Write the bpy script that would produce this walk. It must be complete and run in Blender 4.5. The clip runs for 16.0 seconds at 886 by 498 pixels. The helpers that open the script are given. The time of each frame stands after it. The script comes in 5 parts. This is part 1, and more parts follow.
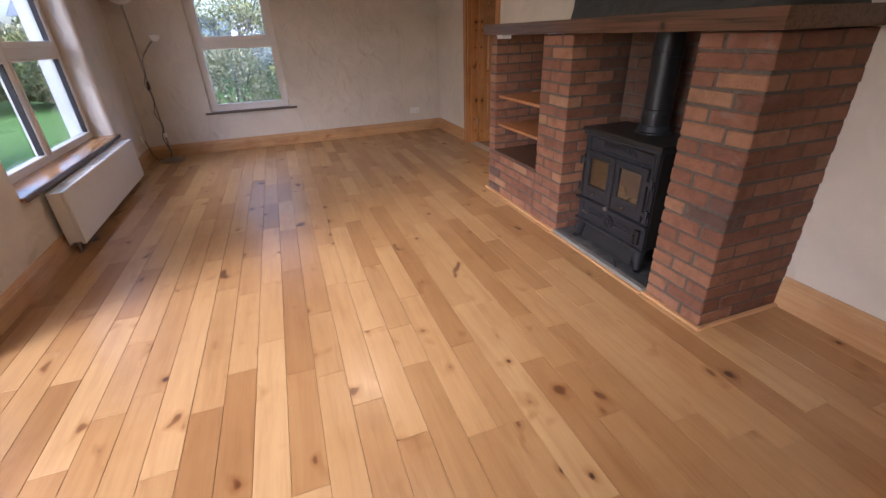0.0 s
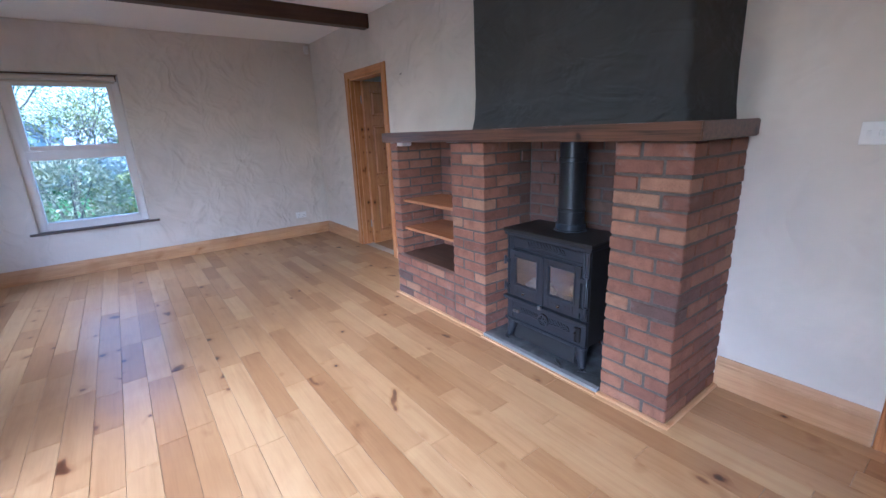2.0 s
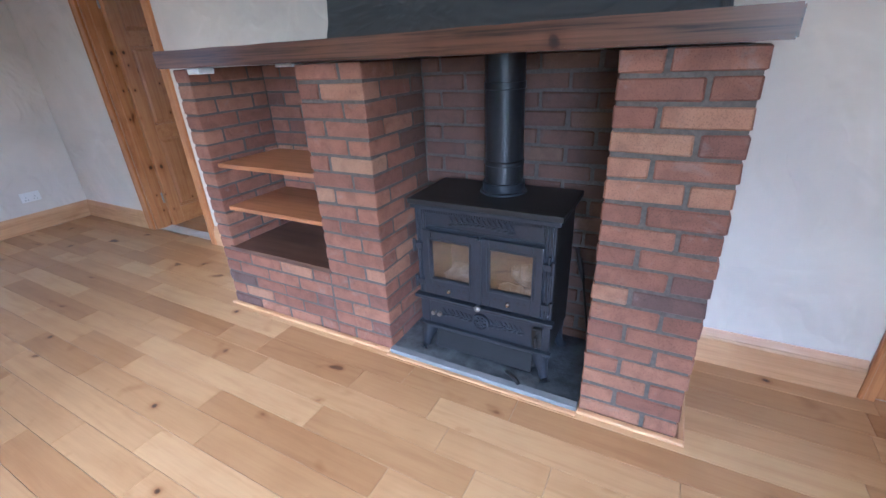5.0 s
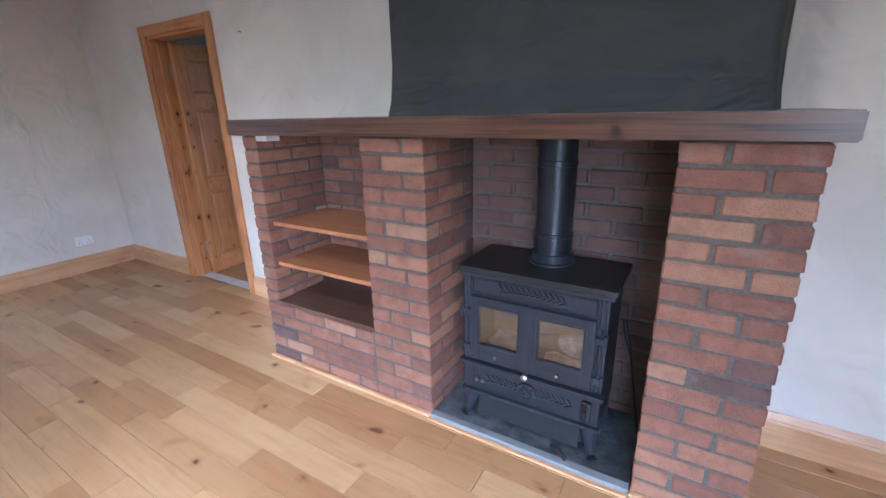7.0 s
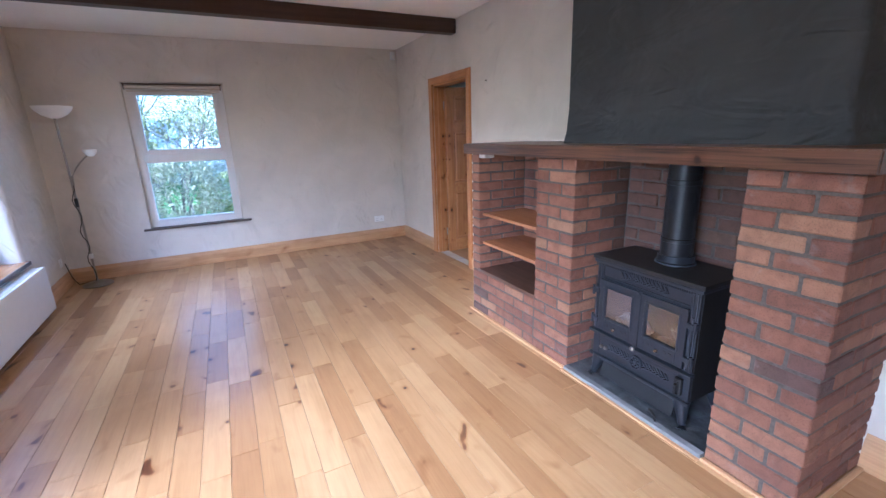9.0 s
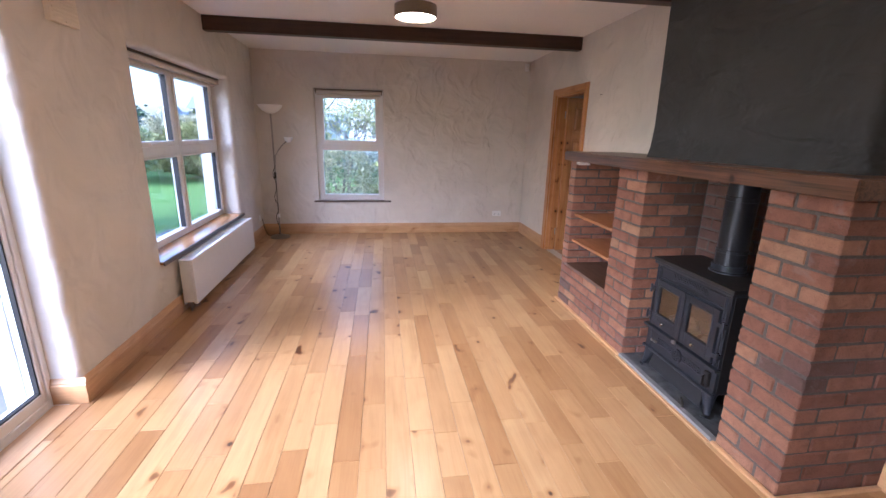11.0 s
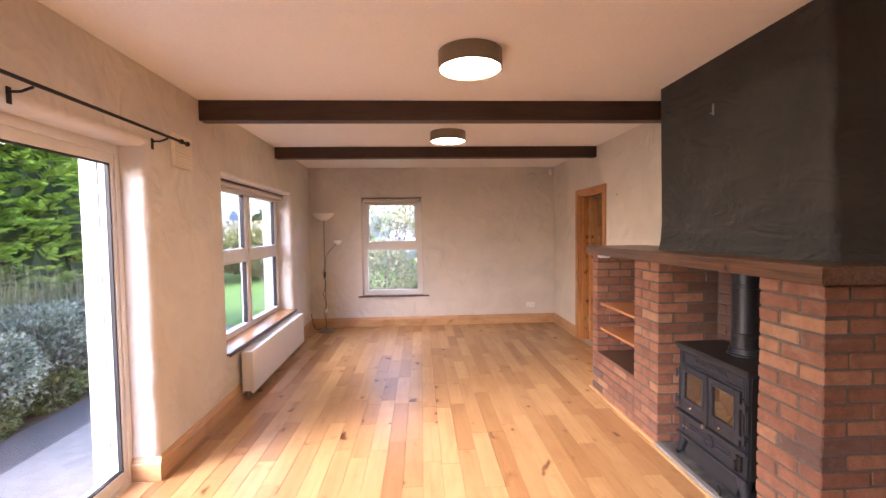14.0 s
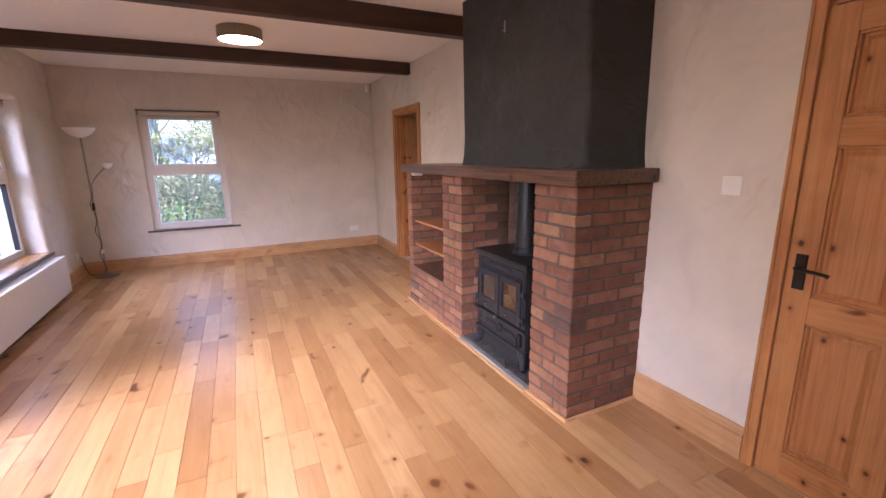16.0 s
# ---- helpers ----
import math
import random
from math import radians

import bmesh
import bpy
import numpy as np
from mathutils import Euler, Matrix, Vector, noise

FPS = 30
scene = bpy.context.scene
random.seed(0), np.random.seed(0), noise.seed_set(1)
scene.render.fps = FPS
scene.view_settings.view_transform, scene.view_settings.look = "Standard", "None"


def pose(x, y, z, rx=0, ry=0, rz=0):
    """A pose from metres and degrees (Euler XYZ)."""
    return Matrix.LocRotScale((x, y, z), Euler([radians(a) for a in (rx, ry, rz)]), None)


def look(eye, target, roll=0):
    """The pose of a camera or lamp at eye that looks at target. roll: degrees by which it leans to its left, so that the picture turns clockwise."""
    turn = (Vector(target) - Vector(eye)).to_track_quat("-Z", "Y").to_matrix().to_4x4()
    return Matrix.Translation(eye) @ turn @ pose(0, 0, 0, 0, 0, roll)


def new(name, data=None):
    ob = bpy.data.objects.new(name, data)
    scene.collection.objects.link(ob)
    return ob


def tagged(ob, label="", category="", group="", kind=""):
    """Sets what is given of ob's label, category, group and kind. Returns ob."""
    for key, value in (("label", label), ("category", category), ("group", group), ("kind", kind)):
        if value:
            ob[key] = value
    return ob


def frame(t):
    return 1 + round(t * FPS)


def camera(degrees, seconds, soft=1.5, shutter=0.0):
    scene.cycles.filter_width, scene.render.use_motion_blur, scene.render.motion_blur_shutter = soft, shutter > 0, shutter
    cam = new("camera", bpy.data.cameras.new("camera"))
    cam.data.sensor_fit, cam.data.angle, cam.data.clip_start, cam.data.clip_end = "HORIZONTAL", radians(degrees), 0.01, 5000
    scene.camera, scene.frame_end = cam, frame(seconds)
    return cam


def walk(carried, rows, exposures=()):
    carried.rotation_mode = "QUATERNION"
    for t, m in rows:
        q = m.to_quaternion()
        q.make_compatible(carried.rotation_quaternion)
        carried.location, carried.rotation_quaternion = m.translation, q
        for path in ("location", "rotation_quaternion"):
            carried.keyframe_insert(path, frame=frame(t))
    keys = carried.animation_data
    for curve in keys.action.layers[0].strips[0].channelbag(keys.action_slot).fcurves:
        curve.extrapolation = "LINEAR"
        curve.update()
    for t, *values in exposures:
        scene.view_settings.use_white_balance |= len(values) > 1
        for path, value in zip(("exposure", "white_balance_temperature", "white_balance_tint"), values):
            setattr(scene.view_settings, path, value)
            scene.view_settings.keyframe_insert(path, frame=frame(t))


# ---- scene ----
cam = camera(92.6, 16.0)
PATH = [
    (0, (-0.022, 0.928, 1.349), (0.559, 2.611, 0.438), -2.2),
    (0.5, (-0.029, 0.999, 1.386), (0.732, 2.726, 0.723), -1.1),
    (1, (-0.065, 1.111, 1.41), (0.784, 2.833, 0.85), -1.1),
    (1.5, (-0.097, 1.201, 1.413), (0.839, 2.884, 0.872), -1.4),
    (2, (-0.13, 1.34, 1.391), (1.018, 2.888, 0.854), -2.3),
    (2.5, (-0.151, 1.492, 1.383), (1.208, 2.851, 0.831), -3.1),
    (3, (-0.06, 1.67, 1.363), (1.378, 2.926, 0.768), -3.6),
    (3.5, (0.091, 1.846, 1.353), (1.535, 3.055, 0.68), -4.7),
    (3.7, (0.154, 1.905, 1.342), (1.601, 3.091, 0.635), -4.9),
    (5.8, (0.353, 2.387, 1.317), (2.018, 3.129, 0.495), -0.7),
    (6, (0.351, 2.388, 1.343), (2.024, 3.15, 0.555), -0.6),
    (6.5, (0.293, 2.419, 1.391), (1.955, 3.322, 0.743), -1.4),
    (7, (0.261, 2.394, 1.404), (1.891, 3.379, 0.792), -1.3),
    (7.5, (0.241, 2.273, 1.418), (1.806, 3.369, 0.828), -0.9),
    (8, (0.167, 2.042, 1.439), (1.617, 3.299, 0.873), -0.8),
    (8.5, (0.032, 1.804, 1.462), (1.208, 3.325, 0.913), -1.7),
    (9, (-0.054, 1.527, 1.476), (0.805, 3.254, 0.95), -1.9),
    (9.5, (-0.01, 1.28, 1.484), (0.65, 3.095, 0.965), -0.5),
    (10, (-0.027, 1.075, 1.494), (0.494, 2.938, 0.987), 0.7),
    (12.3, (0.082, 0.57, 1.507), (0.178, 2.496, 0.979), -0.2),
    (12.5, (0.053, 0.528, 1.507), (0.148, 2.473, 1.05), -0.6),
    (13, (0.023, 0.474, 1.548), (0.12, 2.458, 1.32), -0.7),
    (13.5, (0.017, 0.436, 1.572), (0.119, 2.432, 1.483), -0.6),
    (14, (0.024, 0.443, 1.56), (0.129, 2.439, 1.474), -0.8),
    (14.5, (0.022, 0.456, 1.525), (0.134, 2.44, 1.302), -0.9),
    (15, (0.027, 0.463, 1.494), (0.255, 2.412, 1.109), -0.6),
    (15.5, (0.082, 0.481, 1.489), (0.59, 2.371, 1.074), -0.1),
    (16, (0.167, 0.476, 1.477), (1.01, 2.237, 1.043), -0.8),
]
EXPO = [(0.0, -0.34, 5200, 21), (0.5, 0.08, 4900, 24), (1.0, 0.22, 4500, 20), (1.5, 0.2, 4100, 16), (3.0, 0.3, 3950, 13), (6.0, 0.5, 3900, 11), (8.5, 0.55, 4050, 14), (10.0, 0.35, 4200, 17),
        (12.5, 0.25, 5450, 27), (13.5, 0.66, 5650, 29), (14.2, 0.66, 5650, 29), (15.0, 0.08, 5600, 29), (15.5, 0.1, 5400, 30), (16.0, 0.36, 5100, 31)]
walk(cam, [(t, look(eye, target, roll)) for t, eye, target, roll in PATH], EXPO)
SKY, SUN, LAMP = 1.15, 0.68, 46.0

# ---- world and light ----
world = bpy.data.worlds.new("overcast_sky")
scene.world = world
world.use_nodes = True
wn = world.node_tree
sky = wn.nodes.new("ShaderNodeTexSky")
sky.sky_type, sky.sun_disc = "NISHITA", False
sky.sun_elevation, sky.sun_rotation = radians(30), radians(-116.5)
sky.air_density, sky.dust_density, sky.ozone_density = 1.0, 4.0, 1.0
hs = wn.nodes.new("ShaderNodeHueSaturation")
hs.inputs["Saturation"].default_value = 0.9
wn.links.new(sky.outputs[0], hs.inputs["Color"])
wn.links.new(hs.outputs[0], wn.nodes["Background"].inputs[0])
wn.nodes["Background"].inputs[1].default_value = SKY
sun = new("sun", bpy.data.lights.new("sun", "SUN"))
sun.data.energy, sun.data.angle, sun.data.color = SUN, radians(60), (1, 0.96, 0.9)
sun.matrix_world = look((-6.8, -3.4, 4.35), (0, 0, 0))

# ---- materials ----


def mat(name):
    m = bpy.data.materials.new(name)
    m.use_nodes = True
    return m, m.node_tree.nodes, m.node_tree.links, m.node_tree.nodes["Principled BSDF"]


def noise_tex(nodes, links, src, scale, detail=4.0, rough=0.55, distort=0.0, stretch=(1, 1, 1)):
    mp = nodes.new("ShaderNodeMapping")
    mp.inputs["Scale"].default_value = stretch
    links.new(src, mp.inputs[0])
    n = nodes.new("ShaderNodeTexNoise")
    n.inputs["Scale"].default_value, n.inputs["Detail"].default_value = scale, detail
    n.inputs["Roughness"].default_value, n.inputs["Distortion"].default_value = rough, distort
    links.new(mp.outputs[0], n.inputs[0])
    return n.outputs[0]


def ramp(nodes, links, fac, stops):
    r = nodes.new("ShaderNodeValToRGB")
    e = r.color_ramp.elements
    e[0].position, e[0].color = stops[0][0], (*stops[0][1], 1)
    e[1].position, e[1].color = stops[-1][0], (*stops[-1][1], 1)
    for p, c in stops[1:-1]:
        e.new(p).color = (*c, 1)
    links.new(fac, r.inputs[0])
    return r.outputs[0]


def mixc(nodes, links, kind, fac, a, b):
    m = nodes.new("ShaderNodeMix")
    m.data_type, m.blend_type = "RGBA", kind
    for sock, v in ((m.inputs[0], fac), (m.inputs[6], a), (m.inputs[7], b)):
        if isinstance(v, bpy.types.NodeSocket):
            links.new(v, sock)
        else:
            sock.default_value = v if isinstance(v, (int, float)) else (*v, 1)
    return m.outputs[2]


def bump(nodes, links, bsdf, height, strength, distance, prev=None):
    b = nodes.new("ShaderNodeBump")
    b.inputs["Strength"].default_value, b.inputs["Distance"].default_value = strength, distance
    links.new(height, b.inputs["Height"])
    if prev is not None:
        links.new(prev, b.inputs["Normal"])
    links.new(b.outputs[0], bsdf.inputs["Normal"])
    return b.outputs[0]


def position(nodes):
    return nodes.new("ShaderNodeNewGeometry").outputs["Position"]


def simple(name, col, rough=0.5, metal=0.0, vary=0.12, scale=30.0, bumpy=0.15, dist=0.002, coat=0.0):
    """A mottled, slightly uneven surface."""
    m, n, l, b = mat(name)
    p = position(n)
    f = noise_tex(n, l, p, scale)
    g = noise_tex(n, l, p, scale * 0.13, 3)
    lo, hi = [c * (1 - vary) for c in col], [min(1, c * (1 + vary)) for c in col]
    c = ramp(n, l, f, ((0.3, lo), (0.7, hi)))
    c = mixc(n, l, "MULTIPLY", 0.5, c, ramp(n, l, g, ((0.3, (1 - vary,) * 3), (0.7, (1, 1, 1)))))
    l.new(c, b.inputs["Base Color"])
    b.inputs["Roughness"].default_value, b.inputs["Metallic"].default_value = rough, metal
    b.inputs["Coat Weight"].default_value = coat
    if bumpy:
        bump(n, l, b, f, bumpy, dist)
    return m


def plaster(name, col, vary, swirl, strokes=(3.4, 2.5, (1.0, 1.0, 0.9))):
    """Hand-trowelled plaster: broad swells, swept trowel ridges, fine grit."""
    m, n, l, b = mat(name)
    p = position(n)
    big = noise_tex(n, l, p, 2.2, 3, 0.5, 0.6)
    sweep = noise_tex(n, l, p, strokes[0], strokes[1], 0.5, 0.7, strokes[2])
    fine = noise_tex(n, l, p, 120, 3)
    ridge = ramp(n, l, sweep, ((0.38, (0, 0, 0)), (0.6, (1, 1, 1)), (0.75, (0.8, 0.8, 0.8))))
    lo, hi = [c * (1 - vary) for c in col], [min(1, c * (1 + vary)) for c in col]
    c = ramp(n, l, big, ((0.3, lo), (0.7, hi)))
    l.new(c, b.inputs["Base Color"])
    b.inputs["Roughness"].default_value = 0.75
    q = bump(n, l, b, big, 0.7, 0.06)
    q = bump(n, l, b, ridge, swirl, 0.026, q)
    bump(n, l, b, fine, 0.25, 0.001, q)
    return m


def knot_mask(nodes, links, src, scale, stretch, share):
    """Round dark knots with a paler halo, in a share of the cells."""
    dots = []
    for axis in stretch:
        dot = nodes.new("ShaderNodeVectorMath")
        dot.operation = "DOT_PRODUCT"
        dot.inputs[1].default_value = axis
        links.new(src, dot.inputs[0])
        dots.append(dot.outputs["Value"])
    flat = nodes.new("ShaderNodeCombineXYZ")
    links.new(dots[0], flat.inputs[0])
    links.new(dots[1], flat.inputs[1])
    v = nodes.new("ShaderNodeTexVoronoi")
    v.voronoi_dimensions = "2D"
    v.inputs["Scale"].default_value = scale
    links.new(flat.outputs[0], v.inputs["Vector"])
    sep = nodes.new("ShaderNodeSeparateColor")
    links.new(v.outputs["Color"], sep.inputs[0])
    size, skip, add, wob = [nodes.new("ShaderNodeMath") for _ in range(4)]
    size.operation, skip.operation, add.operation, wob.operation = "MULTIPLY_ADD", "GREATER_THAN", "ADD", "MULTIPLY_ADD"
    links.new(sep.outputs[1], size.inputs[0])
    size.inputs[1].default_value, size.inputs[2].default_value = 1.3, 0.7
    div = nodes.new("ShaderNodeMath")
    div.operation = "MULTIPLY"
    links.new(v.outputs["Distance"], div.inputs[0])
    links.new(size.outputs[0], div.inputs[1])
    links.new(sep.outputs[0], skip.inputs[0])
    skip.inputs[1].default_value = share
    links.new(div.outputs[0], add.inputs[0])
    links.new(skip.outputs[0], add.inputs[1])
    links.new(noise_tex(nodes, links, src, 28, 3, 0.6), wob.inputs[0])
    wob.inputs[1].default_value = 0.09
    links.new(add.outputs[0], wob.inputs[2])
    return ramp(nodes, links, wob.outputs[0], ((0.07, (0.10, 0.06, 0.045)), (0.10, (0.30, 0.19, 0.13)), (0.125, (0.72, 0.62, 0.52)), (0.2, (0.92, 0.88, 0.84)), (0.3, (1, 1, 1))))


def wood(name, dark, light, rough, axis, per="none", knots=0.0, grain=1.0, coat=0.0, calm=1.0, spots=None):
    """Sawn timber with long grain along one axis, knots and a drifting tone."""
    m, n, l, b = mat(name)
    p = position(n)
    rnd = None
    if per == "object":
        rnd = n.new("ShaderNodeObjectInfo").outputs["Random"]
    elif per == "island":
        rnd = n.new("ShaderNodeNewGeometry").outputs["Random Per Island"]
    src = p
    if rnd is not None:
        add = n.new("ShaderNodeVectorMath")
        add.operation = "MULTIPLY_ADD"
        comb = n.new("ShaderNodeCombineXYZ")
        for i in range(3):
            l.new(rnd, comb.inputs[i])
        add.inputs[1].default_value = (37, 53, 71)
        l.new(comb.outputs[0], add.inputs[0])
        l.new(p, add.inputs[2])
        src = add.outputs[0]
    st = [9.0 * grain] * 3
    st[axis] = 0.55
    g = noise_tex(n, l, src, 3.0, 6, 0.6, 0.7, st)
    st2 = [50.0] * 3
    st2[axis] = 1.6
    fine = noise_tex(n, l, src, 3.0, 3, 0.5, 0, st2)
    c = ramp(n, l, g, ((0.28, dark), (0.5, [(a + 2 * d) / 3 for a, d in zip(dark, light)]), (0.72, light)))
    c = mixc(n, l, "MULTIPLY", 0.25 * calm, c, ramp(n, l, fine, ((0.35, (0.62, 0.55, 0.5)), (0.55, (1, 1, 1)))))
    blot = noise_tex(n, l, src, 3.2, 3, 0.5, 0.5)
    c = mixc(n, l, "MULTIPLY", 0.55 * calm, c, ramp(n, l, blot, ((0.32, (0.72, 0.62, 0.52)), (0.52, (1, 1, 1)))))
    if rnd is not None:
        c = mixc(n, l, "MULTIPLY", 1.0, c, ramp(n, l, rnd, ((0.0, (0.70, 0.60, 0.51)), (0.18, (0.84, 0.76, 0.68)), (0.5, (0.97, 0.94, 0.91)), (0.8, (1.08, 1.08, 1.08)), (1.0, (1.16, 1.22, 1.28)))))
    if knots:
        s3 = [1.0] * 3
        s3[axis] = 0.6
        spot = noise_tex(n, l, src, knots * 2.6, 2, 0.5, 0.3, s3)
        k = ramp(n, l, spot, ((0.215, (0.12, 0.07, 0.045)), (0.27, (0.40, 0.28, 0.20)), (0.29, (0.80, 0.72, 0.63)), (0.36, (1, 1, 1))))
        c = mixc(n, l, "MULTIPLY", 1.0, c, k)
    if spots:
        c = mixc(n, l, "MULTIPLY", 1.0, c, knot_mask(n, l, src, *spots))
    l.new(c, b.inputs["Base Color"])
    b.inputs["Roughness"].default_value, b.inputs["Coat Weight"].default_value = rough, coat
    b.inputs["Coat Roughness"].default_value = 0.18
    bump(n, l, b, fine, 0.12, 0.001)
    return m


def brick_mat(name="red_brick", darken=0.0):
    m, n, l, b = mat(name)
    p = position(n)
    rnd = n.new("ShaderNodeObjectInfo").outputs["Random"]
    base = ramp(n, l, rnd, ((0.0, (0.07, 0.048, 0.042)), (0.03, (0.13, 0.062, 0.046)), (0.12, (0.17, 0.072, 0.042)), (0.7, (0.235, 0.107, 0.06)), (0.93, (0.275, 0.135, 0.074)), (1.0, (0.29, 0.165, 0.092))))
    pit = noise_tex(n, l, p, 260, 3, 0.6)
    mott = noise_tex(n, l, p, 14, 4, 0.6, 0.5)
    c = mixc(n, l, "MULTIPLY", 0.6, base, ramp(n, l, mott, ((0.3, (0.55, 0.5, 0.5)), (0.55, (1, 1, 1)), (0.75, (1.15, 1.15, 1.2)))))
    c = mixc(n, l, "MULTIPLY", 0.6, c, ramp(n, l, pit, ((0.34, (0.4, 0.36, 0.35)), (0.48, (1, 1, 1)))))
    smear = noise_tex(n, l, p, 7, 5, 0.65, 1.2)
    c = mixc(n, l, "MIX", ramp(n, l, smear, ((0.60, (0, 0, 0)), (0.74, (0.35, 0.35, 0.35)))), c, (0.24, 0.22, 0.20))
    if darken:
        c = mixc(n, l, "MIX", darken, c, (0.022, 0.019, 0.019))
    l.new(c, b.inputs["Base Color"])
    b.inputs["Roughness"].default_value = 0.72
    q = bump(n, l, b, pit, 0.5, 0.002)
    bump(n, l, b, mott, 0.5, 0.006, q)
    return m


def lit(name, col, strength):
    m, n, l, b = mat(name)
    b.inputs["Base Color"].default_value = (0.8, 0.8, 0.8, 1)
    b.inputs["Emission Color"].default_value = (*col, 1)
    b.inputs["Emission Strength"].default_value = strength
    return m


def glass_mat(name, col=(1, 1, 1), rough=0.0, mirror=0.03):
    """Thin window glass: clear with a faint mirror."""
    m, n, l, b = mat(name)
    n.remove(b)
    tr, gl, mx = n.new("ShaderNodeBsdfTransparent"), n.new("ShaderNodeBsdfGlossy"), n.new("ShaderNodeMixShader")
    fr, pw = n.new("ShaderNodeLayerWeight"), n.new("ShaderNodeMath")
    tr.inputs[0].default_value = (*col, 1)
    gl.inputs["Roughness"].default_value = rough
    fr.inputs["Blend"].default_value = 0.5
    pw.operation = "POWER"
    pw.inputs[1].default_value = 5.0
    sc = n.new("ShaderNodeMath")
    sc.operation = "MULTIPLY_ADD"
    sc.inputs[1].default_value, sc.inputs[2].default_value = 0.6, mirror
    l.new(fr.outputs["Facing"], pw.inputs[0])
    l.new(pw.outputs[0], sc.inputs[0])
    l.new(sc.outputs[0], mx.inputs[0])
    l.new(tr.outputs[0], mx.inputs[1])
    l.new(gl.outputs[0], mx.inputs[2])
    l.new(mx.outputs[0], n["Material Output"].inputs[0])
    return m


def leaf_mat(name, dark, light, trans=0.25):
    m, n, l, b = mat(name)
    rnd = n.new("ShaderNodeNewGeometry").outputs["Random Per Island"]
    f = noise_tex(n, l, position(n), 3.0, 3)
    c = ramp(n, l, rnd, ((0.0, dark), (1.0, light)))
    c = mixc(n, l, "MULTIPLY", 0.6, c, ramp(n, l, f, ((0.35, (0.5, 0.5, 0.5)), (0.65, (1.2, 1.2, 1.2)))))
    l.new(c, b.inputs["Base Color"])
    b.inputs["Roughness"].default_value = 0.6
    b.inputs["Subsurface Weight"].default_value = 0
    return m


FLAT, UPRIGHT = ((1, 0, 0), (0, 0.8, 0)), ((1, 1, 0), (0, 0, 0.8))
M_WALL = plaster("beige_plaster", (0.67, 0.615, 0.545), 0.06, 0.55)
M_CHIM = plaster("charcoal_plaster", (0.036, 0.037, 0.036), 0.2, 0.5, (3.6, 3.0, (1.0, 0.8, 1.7)))
M_CEIL = simple("ceiling_paint", (0.86, 0.83, 0.79), 0.85, 0, 0.03, 60, 0.1)
M_OUT = simple("white_render", (0.86, 0.87, 0.88), 0.8, 0, 0.03, 80, 0.3)
M_FLOOR = wood("oak_plank", (0.385, 0.222, 0.092), (0.475, 0.298, 0.134), 0.33, 1, "object", 2.6, 0.8, 0.25, 0.5, (4.2, FLAT, 0.09))
M_FLOOR2 = wood("oak_plank_joined", (0.385, 0.222, 0.092), (0.475, 0.298, 0.134), 0.33, 1, "island", 2.6, 0.8, 0.25, 0.5, (4.2, FLAT, 0.09))
M_PINE_Y = wood("pine_along_wall", (0.44, 0.25, 0.11), (0.60, 0.37, 0.18), 0.4, 1, "none", 1.6)
M_PINE_X = wood("pine_across", (0.44, 0.25, 0.11), (0.60, 0.37, 0.18), 0.4, 0, "none", 1.6)
M_PINE_Z = wood("pine_upright", (0.38, 0.155, 0.042), (0.55, 0.265, 0.085), 0.36, 2, "none", 2.0, 1.0, 0.1, 1.0, (7.0, UPRIGHT, 0.4))
M_PINE_D = wood("pine_panel", (0.36, 0.14, 0.038), (0.52, 0.245, 0.078), 0.36, 2, "none", 2.4, 1.6, 0.1, 1.0, (6.0, UPRIGHT, 0.3))
M_PINE_R = wood("pine_rail", (0.38, 0.155, 0.042), (0.55, 0.265, 0.085), 0.36, 1, "none", 3.0, 1.0, 0.1, 1.0, (7.0, UPRIGHT, 0.4))
M_SHELF = wood("shelf_pine", (0.25, 0.10, 0.035), (0.40, 0.18, 0.07), 0.4, 1, "none", 3.0)
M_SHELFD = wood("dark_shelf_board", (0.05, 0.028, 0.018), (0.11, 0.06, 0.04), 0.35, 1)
M_MANTEL = wood("stained_mantel", (0.006, 0.003, 0.0022), (0.15, 0.072, 0.036), 0.36, 1, "none", 0.0, 2.6, 0.1, 1.4, (4.0, UPRIGHT, 0.3))
M_BEAM = wood("stained_ceiling_beam", (0.030, 0.015, 0.010), (0.07, 0.034, 0.021), 0.5, 0)
M_SILL = wood("varnished_sill", (0.36, 0.17, 0.06), (0.52, 0.28, 0.11), 0.22, 1, "none", 0, 1, 0.3)
M_SILLE = simple("grey_sill_edge", (0.12, 0.10, 0.09), 0.5)
M_BRICK = brick_mat()
# Bricks inside the stove opening, mixed toward near-black.
M_RECESS = brick_mat("recess_brick", 0.58)
M_MORTAR = simple("cement_mortar", (0.095, 0.084, 0.071), 0.9, 0, 0.25, 90, 0.5, 0.003)
M_SLATE = simple("slate_hearth", (0.085, 0.09, 0.095), 0.42, 0, 0.8, 11, 0.9, 0.014)
M_IRON = simple("cast_iron", (0.024, 0.027, 0.035), 0.40, 0.3, 0.2, 120, 0.25, 0.001)
M_IRONT = simple("matt_black_steel", (0.014, 0.013, 0.013), 0.5, 0.2, 0.2, 60, 0.1)
M_FLUE = simple("black_flue_enamel", (0.018, 0.019, 0.022), 0.38, 0.3, 0.15, 40, 0.08)
M_STEEL = simple("brushed_steel", (0.36, 0.34, 0.31), 0.36, 1.0, 0.1, 90, 0.05)
M_MATT = simple("matt_black_paint", (0.008, 0.008, 0.009), 0.9)
